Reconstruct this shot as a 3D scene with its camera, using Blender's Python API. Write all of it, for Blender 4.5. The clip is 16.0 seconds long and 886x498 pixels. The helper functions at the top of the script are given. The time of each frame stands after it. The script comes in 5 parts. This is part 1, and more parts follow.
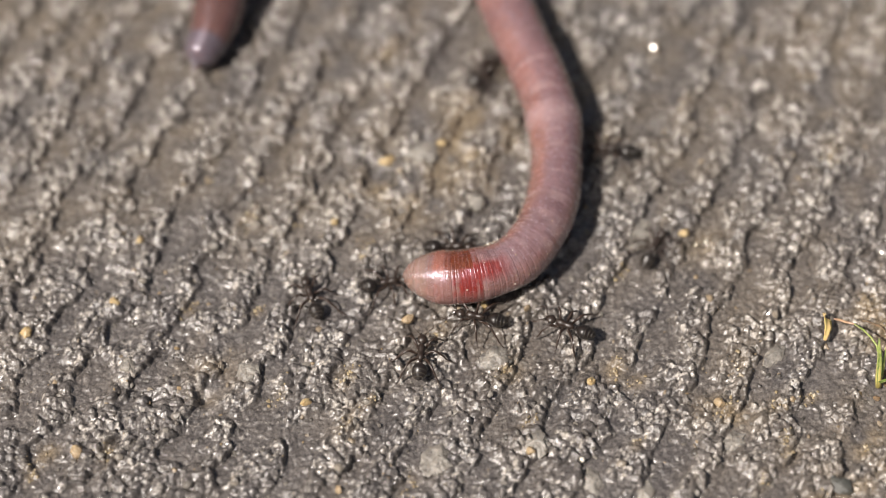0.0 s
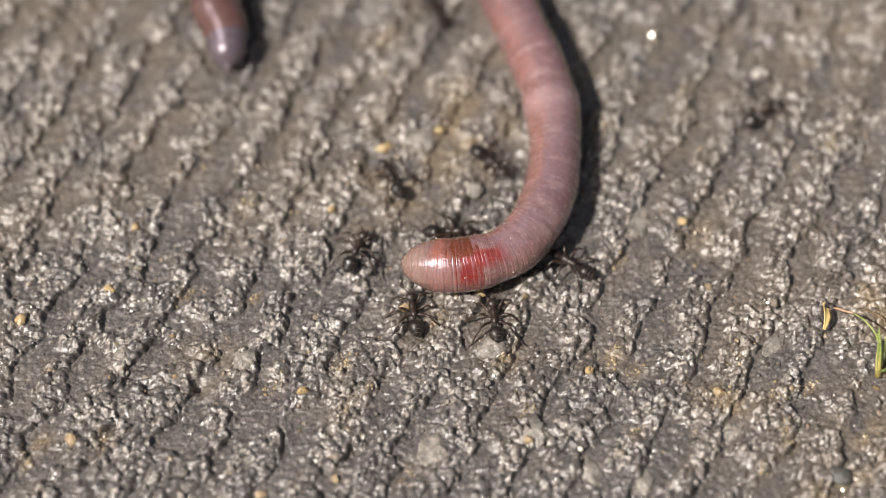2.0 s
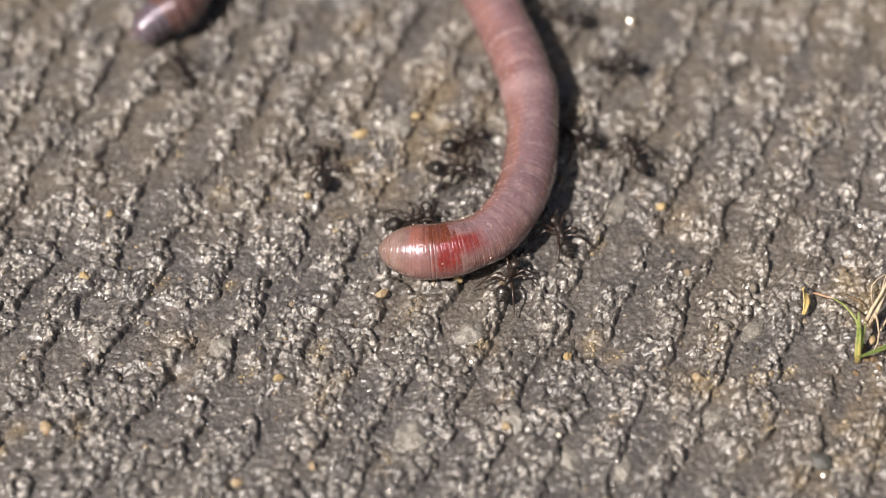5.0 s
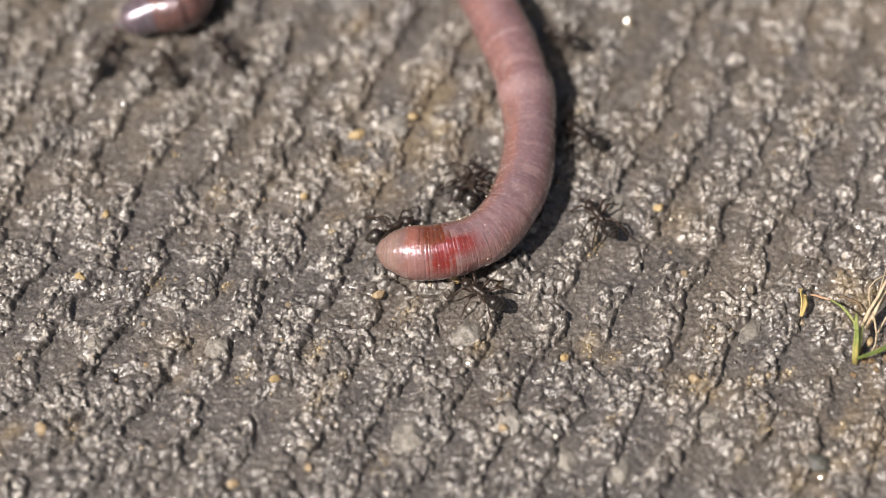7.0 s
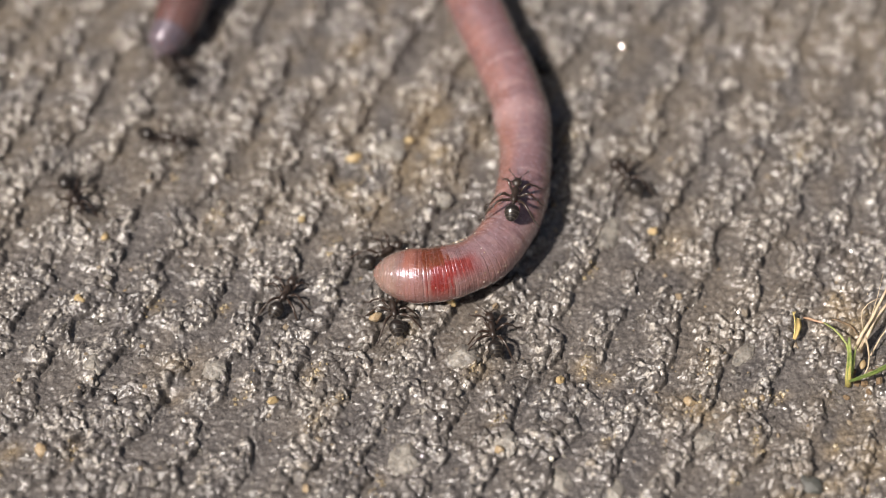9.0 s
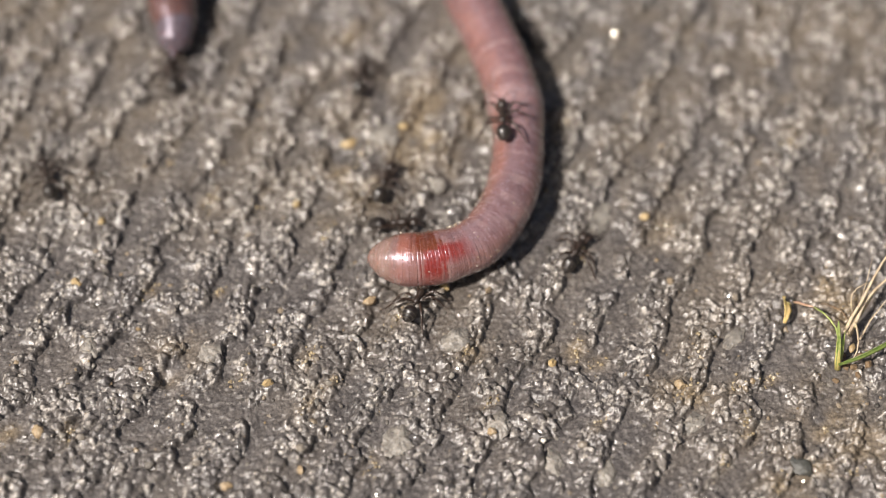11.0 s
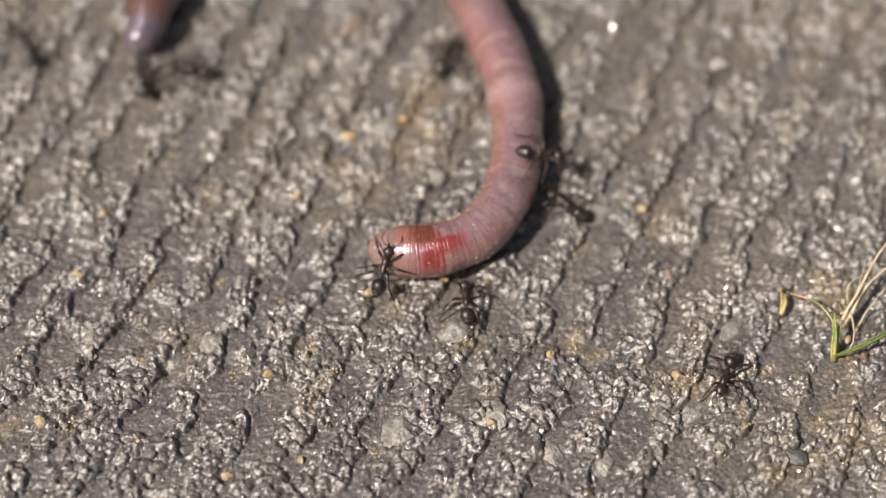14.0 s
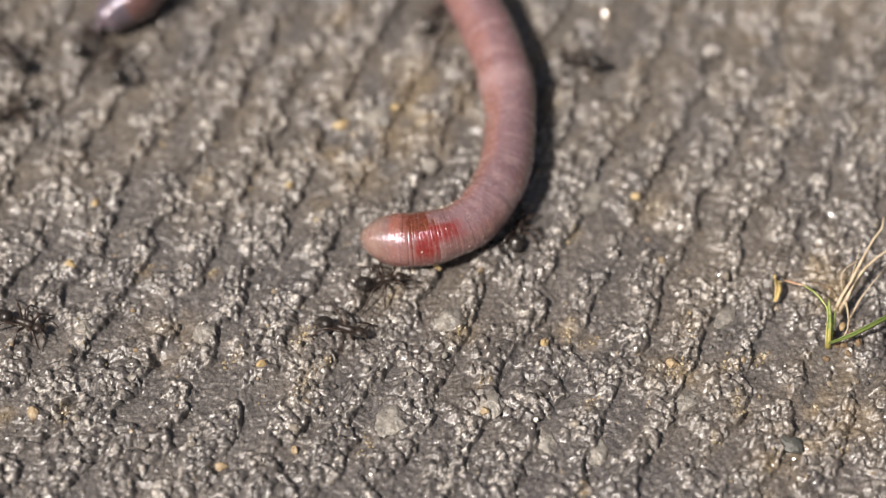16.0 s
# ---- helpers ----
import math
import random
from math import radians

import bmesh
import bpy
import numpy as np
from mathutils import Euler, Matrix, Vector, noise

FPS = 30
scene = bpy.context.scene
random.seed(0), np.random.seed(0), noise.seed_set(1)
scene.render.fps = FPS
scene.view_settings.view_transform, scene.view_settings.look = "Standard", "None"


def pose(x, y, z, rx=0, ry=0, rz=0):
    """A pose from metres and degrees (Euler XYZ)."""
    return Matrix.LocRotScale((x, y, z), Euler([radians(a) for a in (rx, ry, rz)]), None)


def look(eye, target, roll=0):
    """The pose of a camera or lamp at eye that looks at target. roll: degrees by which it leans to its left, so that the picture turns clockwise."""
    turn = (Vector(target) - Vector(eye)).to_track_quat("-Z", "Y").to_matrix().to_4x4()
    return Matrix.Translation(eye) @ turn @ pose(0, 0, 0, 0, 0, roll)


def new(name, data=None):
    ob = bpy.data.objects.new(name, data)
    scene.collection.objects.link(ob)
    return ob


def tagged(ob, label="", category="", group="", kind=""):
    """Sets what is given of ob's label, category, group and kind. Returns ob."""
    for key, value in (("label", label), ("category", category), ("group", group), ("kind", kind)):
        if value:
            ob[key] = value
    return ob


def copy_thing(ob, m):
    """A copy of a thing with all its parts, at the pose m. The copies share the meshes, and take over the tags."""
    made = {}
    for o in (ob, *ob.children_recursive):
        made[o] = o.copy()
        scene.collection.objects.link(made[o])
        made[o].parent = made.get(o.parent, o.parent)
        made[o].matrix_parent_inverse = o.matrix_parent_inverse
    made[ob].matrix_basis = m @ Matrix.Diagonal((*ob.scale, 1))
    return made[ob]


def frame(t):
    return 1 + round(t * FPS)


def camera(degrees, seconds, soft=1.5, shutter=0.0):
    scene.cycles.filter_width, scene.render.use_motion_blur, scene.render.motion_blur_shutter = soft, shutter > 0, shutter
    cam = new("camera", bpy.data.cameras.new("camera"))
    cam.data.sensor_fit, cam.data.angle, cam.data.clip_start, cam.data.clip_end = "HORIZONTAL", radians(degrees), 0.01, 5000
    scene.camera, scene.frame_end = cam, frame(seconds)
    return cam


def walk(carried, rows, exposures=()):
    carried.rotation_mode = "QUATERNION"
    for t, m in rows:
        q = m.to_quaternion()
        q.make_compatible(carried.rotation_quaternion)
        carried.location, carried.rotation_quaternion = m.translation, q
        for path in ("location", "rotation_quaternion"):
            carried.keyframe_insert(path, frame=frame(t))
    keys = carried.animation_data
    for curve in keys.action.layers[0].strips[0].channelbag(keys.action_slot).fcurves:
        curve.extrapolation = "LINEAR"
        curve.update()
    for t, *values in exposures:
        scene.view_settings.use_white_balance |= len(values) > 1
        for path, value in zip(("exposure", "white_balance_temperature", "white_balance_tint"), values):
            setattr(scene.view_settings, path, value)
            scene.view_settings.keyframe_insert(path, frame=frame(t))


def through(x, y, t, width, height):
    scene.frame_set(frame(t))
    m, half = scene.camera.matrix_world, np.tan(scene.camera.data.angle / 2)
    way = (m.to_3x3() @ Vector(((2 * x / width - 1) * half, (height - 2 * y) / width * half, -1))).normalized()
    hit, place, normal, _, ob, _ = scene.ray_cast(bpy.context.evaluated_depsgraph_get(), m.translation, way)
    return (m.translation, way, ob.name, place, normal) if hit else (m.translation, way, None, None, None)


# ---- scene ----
MM = 0.001
cam = camera(20, 16.0, 1.0, 0.1)
cam.data.dof.use_dof = True
cam.data.dof.focus_distance = 0.2004
cam.data.dof.aperture_fstop = 12.0
PATH = [
    (0.0, look((0.00073, -0.11793, 0.16998), (-0.00241, 0.00152, 0), -1.36)),
    (0.5, look((0.00036, -0.11796, 0.16944), (-0.00237, 0.00115, 0), -1.21)),
    (1.0, look((0.00021, -0.11715, 0.16909), (-0.00233, 0.00078, 0), -1.08)),
    (1.5, look((0.00034, -0.11743, 0.16891), (-0.00226, 0.00049, 0), -1.08)),
    (2.0, look((-0.00002, -0.11720, 0.16899), (-0.00219, 0.00029, 0), -0.85)),
    (2.5, look((0.00000, -0.11729, 0.16882), (-0.00211, 0.00016, 0), -0.82)),
    (3.0, look((0.00011, -0.11732, 0.16847), (-0.00196, 0.00001, 0), -0.92)),
    (3.5, look((0.00074, -0.11742, 0.16820), (-0.00168, -0.00021, 0), -1.21)),
    (4.0, look((0.00031, -0.11748, 0.16792), (-0.00128, -0.00058, 0), -0.91)),
    (6.5, look((0.00029, -0.11707, 0.16676), (-0.00004, -0.00126, 0), -0.23)),
    (7.0, look((0.00015, -0.11713, 0.16686), (-0.00006, -0.00099, 0), -0.18)),
    (7.5, look((0.00009, -0.11734, 0.16704), (-0.00006, -0.00056, 0), -0.12)),
    (8.0, look((0.00000, -0.11710, 0.16724), (0.00000, -0.00000, 0), 0.00)),
    (8.5, look((-0.00012, -0.11743, 0.16726), (0.00008, 0.00070, 0), 0.09)),
    (9.0, look((-0.00038, -0.11770, 0.16848), (0.00023, 0.00129, 0), 0.25)),
    (11.5, look((-0.00027, -0.11989, 0.16965), (0.00093, -0.00042, 0), 0.57)),
    (12.0, look((-0.00059, -0.11947, 0.17011), (0.00081, -0.00083, 0), 0.66)),
    (12.5, look((-0.00070, -0.11936, 0.17032), (0.00065, -0.00097, 0), 0.67)),
    (13.0, look((-0.00073, -0.11945, 0.17027), (0.00055, -0.00090, 0), 0.63)),
    (13.5, look((-0.00029, -0.11986, 0.17069), (0.00060, -0.00089, 0), 0.46)),
    (14.0, look((-0.00020, -0.12044, 0.17088), (0.00082, -0.00109, 0), 0.52)),
    (14.5, look((-0.00038, -0.12035, 0.17087), (0.00110, -0.00149, 0), 0.73)),
    (15.0, look((-0.00012, -0.12010, 0.17044), (0.00138, -0.00200, 0), 0.61)),
    (15.5, look((-0.00058, -0.11977, 0.17037), (0.00148, -0.00230, 0), 0.77)),
    (16.0, look((-0.00038, -0.11971, 0.17069), (0.00138, -0.00224, 0), 0.54)),
]
walk(cam, PATH)

# ---- light: clear midday sun from behind, over the left shoulder ----
SUN_ELEVATION = radians(52)
SUN_SIDE = Vector((-0.80, -0.60, 0)).normalized()
to_sun = SUN_SIDE * math.cos(SUN_ELEVATION) + Vector((0, 0, math.sin(SUN_ELEVATION)))
world = bpy.data.worlds.new("sky")
scene.world = world
world.use_nodes = True
wn = world.node_tree.nodes
sky = wn.new("ShaderNodeTexSky")
sky.sky_type, sky.sun_disc = "NISHITA", False
sky.dust_density, sky.ozone_density = 7.0, 0.3
sky.sun_elevation, sky.sun_rotation = SUN_ELEVATION, math.atan2(to_sun.x, to_sun.y)
world.node_tree.links.new(sky.outputs[0], wn["Background"].inputs[0])
wn["Background"].inputs[1].default_value = 0.04
sun = new("sun", bpy.data.lights.new("sun", "SUN"))
sun.data.energy, sun.data.angle, sun.data.color = 5.0, radians(0.53), (1.0, 0.93, 0.87)
sun.matrix_world = look(to_sun, (0, 0, 0))
scene.view_settings.exposure = 0.56


# ---- materials ----
class Nodes:
    """A short hand for the nodes of one material."""

    def __init__(self, name):
        self.m = bpy.data.materials.new(name)
        self.m.use_nodes = True
        self.t = self.m.node_tree
        self.b = self.t.nodes["Principled BSDF"]

    def add(self, kind, **values):
        n = self.t.nodes.new(kind)
        for key, value in values.items():
            n.inputs[key.replace("_", " ")].default_value = value
        return n

    def link(self, a, b):
        self.t.links.new(a, b)

    base = "Object"

    def coords(self, output="Object"):
        if output == "Object" and self.base == "Position":
            return self.t.nodes.new("ShaderNodeNewGeometry").outputs["Position"]
        if output == "Position":
            return self.t.nodes.new("ShaderNodeNewGeometry").outputs["Position"]
        return self.add("ShaderNodeTexCoord").outputs[output]

    def noise(self, scale, detail=4.0, rough=0.55, output="Object"):
        n = self.add("ShaderNodeTexNoise", Scale=scale, Detail=detail, Roughness=rough)
        self.link(self.coords(output), n.inputs["Vector"])
        return n.outputs["Fac"]

    def ramp(self, fac, *stops):
        n = self.add("ShaderNodeValToRGB")
        e = n.color_ramp.elements
        while len(e) < len(stops):
            e.new(0.5)
        for s, (at, colour) in zip(e, stops):
            s.position = at
            s.color = (*colour, 1) if len(colour) == 3 else colour
        self.link(fac, n.inputs[0])
        return n.outputs[0]

    def mix(self, fac, a, b, blend="MIX"):
        n = self.t.nodes.new("ShaderNodeMix")
        n.data_type, n.blend_type = "RGBA", blend
        for value, socket in ((fac, n.inputs[0]), (a, n.inputs[6]), (b, n.inputs[7])):
            if isinstance(value, (int, float)):
                socket.default_value = value
            elif isinstance(value, tuple):
                socket.default_value = (*value, 1)
            else:
                self.link(value, socket)
        return n.outputs[2]

    def value(self, fac, low, high):
        n = self.add("ShaderNodeMapRange", To_Min=low, To_Max=high)
        self.link(fac, n.inputs[0])
        return n.outputs[0]

    def bump(self, height, strength, distance):
        n = self.add("ShaderNodeBump", Strength=strength, Distance=distance)
        self.link(height, n.inputs["Height"])
        old = self.b.inputs["Normal"]
        if old.is_linked:
            self.link(old.links[0].from_socket, n.inputs["Normal"])
        self.link(n.outputs[0], old)

    def colour(self, source):
        if isinstance(source, tuple):
            self.b.inputs["Base Color"].default_value = (*source, 1)
        else:
            self.link(source, self.b.inputs["Base Color"])

    def rough(self, source):
        if isinstance(source, (int, float)):
            self.b.inputs["Roughness"].default_value = source
        else:
            self.link(source, self.b.inputs["Roughness"])


def asphalt_material():
    """Worn bitumen film over lumps of grit: smooth dark grey, paler on the tops for bare stone and painted glints, tan
    dust in the hollows.
    """
    n = Nodes("worn_asphalt")
    grain = n.noise(3200, 4, 0.6)
    cloud = n.noise(420, 4, 0.6)
    wide = n.noise(62, 4, 0.55)
    base = n.ramp(grain, (0.34, (0.040, 0.036, 0.034)), (0.50, (0.068, 0.061, 0.057)), (0.66, (0.112, 0.101, 0.094)))
    base = n.mix(n.ramp(cloud, (0.46, (0, 0, 0)), (0.66, (0.8, 0.8, 0.8))), base, n.ramp(grain, (0.34, (0.062, 0.055, 0.051)), (0.66, (0.150, 0.135, 0.123))))
    dust = n.ramp(wide, (0.48, (0, 0, 0)), (0.70, (0.42, 0.42, 0.42)))
    base = n.mix(dust, base, n.ramp(grain, (0.3, (0.085, 0.068, 0.049)), (0.7, (0.18, 0.146, 0.104))))
    # This attribute holds bare stone together with glints put into the colour.
    stone = n.add("ShaderNodeAttribute")
    stone.attribute_name = "stone"
    flaked = n.t.nodes.new("ShaderNodeMath")
    flaked.operation = "MULTIPLY_ADD"
    n.link(n.noise(2300, 4, 0.65), flaked.inputs[0])
    flaked.inputs[1].default_value = 1.1
    n.link(stone.outputs["Fac"], flaked.inputs[2])
    flaked = n.ramp(flaked.outputs[0], (0.68, (0, 0, 0)), (0.84, (0.52, 0.52, 0.52)), (1.0, (0.82, 0.82, 0.82)))
    base = n.mix(flaked, base, n.ramp(grain, (0.36, (0.150, 0.135, 0.119)), (0.62, (0.43, 0.395, 0.35))))
    soil = n.add("ShaderNodeAttribute")
    soil.attribute_name = "soil"
    base = n.mix(soil.outputs["Fac"], base, n.ramp(grain, (0.32, (0.088, 0.066, 0.042)), (0.68, (0.26, 0.200, 0.122))))
    base = n.mix(1.0, base, n.ramp(n.noise(9500, 3, 0.6), (0.36, (0.76, 0.76, 0.76)), (0.64, (1.24, 1.235, 1.23))), "MULTIPLY")
    n.colour(base)
    n.rough(n.ramp(n.noise(1500, 4), (0.38, (0.16, 0.16, 0.16)), (0.64, (0.42, 0.42, 0.42))))
    n.bump(n.noise(2600, 3, 0.55), 0.55, 0.00018)
    n.bump(n.noise(7000, 3, 0.62), 0.60, 0.00006)
    n.b.inputs["Specular IOR Level"].default_value = 0.85
    return n.m


def grit_material(name, dark, light, warm, gloss=0.45, apart=False):
    n = Nodes(name)
    if apart:
        island = n.t.nodes.new("ShaderNodeObjectInfo").outputs["Random"]
    else:
        island = n.t.nodes.new("ShaderNodeNewGeometry").outputs["Random Per Island"]
    tone = n.ramp(island, (0.0, dark), (0.55, tuple((a + b) / 2 for a, b in zip(dark, light))), (0.86, light), (1.0, warm))
    speck = n.noise(1900, 4, 0.6)
    n.colour(n.mix(n.value(speck, 0.1, 0.75), tone, tuple(c * 0.62 for c in dark)))
    n.rough(n.value(n.noise(1200, 3), gloss - 0.18, gloss + 0.2))
    n.bump(speck, 0.4, 0.00012)
    return n.m


def mineral_material(name, colour, deep, gloss=0.35):
    n = Nodes(name)
    tone = n.mix(n.ramp(n.noise(900, 4), (0.35, (0, 0, 0)), (0.7, (1, 1, 1))), colour, deep)
    n.colour(tone)
    n.rough(n.value(n.noise(1400, 3), gloss - 0.12, gloss + 0.2))
    n.bump(n.noise(1500, 4, 0.65), 0.75, 0.00018)
    n.bump(n.noise(5000, 3, 0.6), 0.5, 0.00005)
    n.b.inputs["Subsurface Weight"].default_value = 0.15
    n.b.inputs["Subsurface Radius"].default_value = (0.0004, 0.0003, 0.0002)
    n.b.inputs["Subsurface Scale"].default_value = 1.0
    return n.m


# Metallic mirror for the small flakes added to flash the sun.
def glint_material():
    n = Nodes("glint_mirror")
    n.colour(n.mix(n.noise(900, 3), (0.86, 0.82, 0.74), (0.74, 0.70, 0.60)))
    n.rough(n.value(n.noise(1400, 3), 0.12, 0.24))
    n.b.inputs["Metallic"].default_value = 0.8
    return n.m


def along_body(n, stops):
    """A ramp over the millimetres from the head's tip, 0 to 40."""
    at = n.t.nodes.new("ShaderNodeAttribute")
    at.attribute_name = "along"
    stray = n.t.nodes.new("ShaderNodeMath")
    stray.operation = "MULTIPLY_ADD"
    n.link(n.t.nodes.new("ShaderNodeObjectInfo").outputs["Random"], stray.inputs[0])
    stray.inputs[1].default_value = 0.55
    n.link(at.outputs["Fac"], stray.inputs[2])
    wave = n.t.nodes.new("ShaderNodeMath")
    wave.operation = "MULTIPLY_ADD"
    n.link(n.noise(700, 3, 0.6, "Position"), wave.inputs[0])
    wave.inputs[1].default_value = 1.3
    n.link(stray.outputs[0], wave.inputs[2])
    fit = n.add("ShaderNodeMapRange", From_Min=0.92, From_Max=40.92)
    n.link(wave.outputs[0], fit.inputs[0])
    return n.ramp(fit.outputs[0], *((a / 40, (v, v, v)) for a, v in stops))


def round_body(n, y, z, stops, wobble=0.9):
    """A ramp round the body over y * Y + z * Z, -2.2 to 2.2 mm."""
    split = n.t.nodes.new("ShaderNodeSeparateXYZ")
    n.link(n.add("ShaderNodeTexCoord").outputs["Object"], split.inputs[0])
    total = n.noise(560, 3, 0.6, "Position")
    for source, k in ((total, wobble * MM), (split.outputs["Y"], y), (split.outputs["Z"], z)):
        m = n.t.nodes.new("ShaderNodeMath")
        m.operation = "MULTIPLY_ADD"
        n.link(source, m.inputs[0])
        m.inputs[1].default_value = k
        if source is total:
            m.inputs[2].default_value = -0.5 * wobble * MM
        else:
            n.link(last, m.inputs[2])
        last = m.outputs[0]
    fit = n.add("ShaderNodeMapRange", From_Min=-0.0022, From_Max=0.0022)
    n.link(last, fit.inputs[0])
    return n.ramp(fit.outputs[0], *(((a + 2.2) / 4.4, (v, v, v)) for a, v in stops))


def ringed_skin(n, tone, colour, deep, ringed, gloss):
    """The fine folds across the body, a wet sheen and the soft depth of moist skin."""
    shade = n.t.nodes.new("ShaderNodeObjectInfo").outputs["Random"]
    lines = n.t.nodes.new("ShaderNodeMapping")
    lines.inputs["Scale"].default_value = (4200, 330, 330)
    n.link(n.add("ShaderNodeTexCoord").outputs["Object"], lines.inputs["Vector"])
    shift = n.t.nodes.new("ShaderNodeVectorMath")
    n.link(lines.outputs[0], shift.inputs[0])
    apart = n.add("ShaderNodeCombineXYZ")
    n.link(n.value(shade, 0.0, 90.0), apart.inputs[0])
    n.link(n.value(shade, 0.0, 37.0), apart.inputs[1])
    n.link(apart.outputs[0], shift.inputs[1])
    streak = n.add("ShaderNodeTexNoise", Scale=1.0, Detail=2.0, Roughness=0.6)
    n.link(shift.outputs[0], streak.inputs["Vector"])
    tone = n.mix(n.ramp(streak.outputs["Fac"], (0.54, (0, 0, 0)), (0.68, (ringed, ringed, ringed))), tone, tuple(min(1, c * 1.5 + 0.03) for c in colour))
    tone = n.mix(n.ramp(streak.outputs["Fac"], (0.34, (ringed * 0.6, ringed * 0.6, ringed * 0.6)), (0.44, (0, 0, 0))), tone, tuple(c * 0.6 for c in deep))
    n.colour(tone)
    n.rough(n.value(n.noise(2600, 3), gloss - 0.12, gloss + 0.12))
    stretch = n.t.nodes.new("ShaderNodeMapping")
    stretch.inputs["Scale"].default_value = (9000, 900, 900)
    n.link(n.add("ShaderNodeTexCoord").outputs["Object"], stretch.inputs["Vector"])
    fold = n.add("ShaderNodeTexNoise", Scale=1.0, Detail=3.0, Roughness=0.6)
    n.link(stretch.outputs[0], fold.inputs["Vector"])
    n.bump(fold.outputs["Fac"], 0.6, 0.00006)
    n.bump(n.noise(620, 3, 0.55), 0.5, 0.00028)
    n.bump(n.noise(2100, 3, 0.55), 0.6, 0.00007)
    n.b.inputs["Subsurface Weight"].default_value = 0.3
    n.b.inputs["Subsurface Radius"].default_value = (0.0010, 0.0004, 0.0003)
    n.b.inputs["Subsurface Scale"].default_value = 1.0
    n.b.inputs["Coat Weight"].default_value = 0.8
    n.b.inputs["Specular IOR Level"].default_value = 0.7
    n.b.inputs["Specular Tint"].default_value = (0.88, 0.82, 1.0, 1.0)
    n.b.inputs["Coat Roughness"].default_value = 0.07
    return n.m


def body_skin_material():
    """Moist worm skin: mauve back, reddish flanks, pale tip, a rust and blood-red band near the head, pale folds."""
    n = Nodes("worm_skin")
    n.base = "Position"
    mauve, deep, flank = (0.202, 0.126, 0.134), (0.148, 0.086, 0.092), (0.225, 0.110, 0.090)
    shade = n.t.nodes.new("ShaderNodeObjectInfo").outputs["Random"]
    tone = n.mix(n.value(shade, 0.15, 0.40), mauve, deep)
    sides = round_body(n, 1.0, 0.0, ((-1.9, 0.75), (-1.1, 0.10), (0.5, 0.0), (1.3, 1.0)))
    tone = n.mix(sides, tone, flank)
    tone = n.mix(along_body(n, ((22, 0.0), (26, 0.40))), tone, (0.205, 0.104, 0.099))
    mottle = n.ramp(n.noise(1500, 4, 0.6), (0.42, (0, 0, 0)), (0.66, (0.45, 0.45, 0.45)))
    tone = n.mix(mottle, tone, tuple(c * 0.76 for c in deep))
    broad = n.noise(170, 3, 0.55)
    tone = n.mix(n.ramp(broad, (0.30, (0.5, 0.5, 0.5)), (0.48, (0, 0, 0))), tone, tuple(c * 0.70 for c in deep))
    pale = n.mix(1.0, n.ramp(shade, (0.70, (0, 0, 0)), (0.78, (0.36, 0.36, 0.36))), n.ramp(n.noise(480, 3), (0.42, (0, 0, 0)), (0.58, (1, 1, 1))), "MULTIPLY")
    tone = n.mix(pale, tone, (0.37, 0.255, 0.245))
    saddle = along_body(n, ((22.4, 0.0), (23.6, 0.50), (24.6, 0.60), (25.6, 0.0)))
    tone = n.mix(saddle, tone, (0.31, 0.205, 0.205))
    tip = along_body(n, ((1.6, 0.85), (3.4, 0.0)))
    tone = n.mix(tip, tone, n.mix(mottle, (0.225, 0.142, 0.110), (0.160, 0.094, 0.072)))
    head = along_body(n, ((2.4, 0.0), (3.2, 0.45), (5.6, 0.45), (8.5, 0.0)))
    tone = n.mix(head, tone, (0.235, 0.105, 0.088))
    blush = n.mix(1.0, along_body(n, ((2.4, 0.0), (2.8, 0.75), (3.8, 0.75), (4.2, 0.0))), round_body(n, 0.82, 0.57, ((-0.2, 0.0), (0.6, 1.0))), "MULTIPLY")
    tone = n.mix(blush, tone, (0.235, 0.082, 0.052))
    rust = n.mix(1.0, along_body(n, ((3.7, 0.0), (4.1, 1.0), (5.7, 1.0), (5.9, 0.0))), round_body(n, 0.82, 0.57, ((-0.3, 0.0), (0.3, 1.0))), "MULTIPLY")
    tone = n.mix(rust, tone, n.mix(mottle, (0.125, 0.030, 0.010), (0.070, 0.022, 0.008)))
    strip = n.mix(1.0, along_body(n, ((4.3, 0.0), (4.6, 1.0), (5.8, 1.0), (6.1, 0.0))), round_body(n, 0.82, 0.57, ((-1.9, 0.35), (-1.2, 1.0), (0.3, 1.0), (0.7, 0.0))), "MULTIPLY")
    tone = n.mix(strip, tone, n.mix(mottle, (0.185, 0.020, 0.013), (0.120, 0.012, 0.008)))
    wedge = n.mix(1.0, along_body(n, ((5.5, 0.0), (5.8, 1.0), (7.0, 0.95), (8.4, 0.0))), round_body(n, 0.82, 0.57, ((-0.7, 0.0), (-0.1, 1.0), (0.7, 1.0), (1.2, 0.0)), 1.2), "MULTIPLY")
    tone = n.mix(wedge, tone, n.mix(mottle, (0.190, 0.022, 0.015), (0.135, 0.015, 0.010)))
    return ringed_skin(n, tone, mauve, deep, 0.24, 0.25)


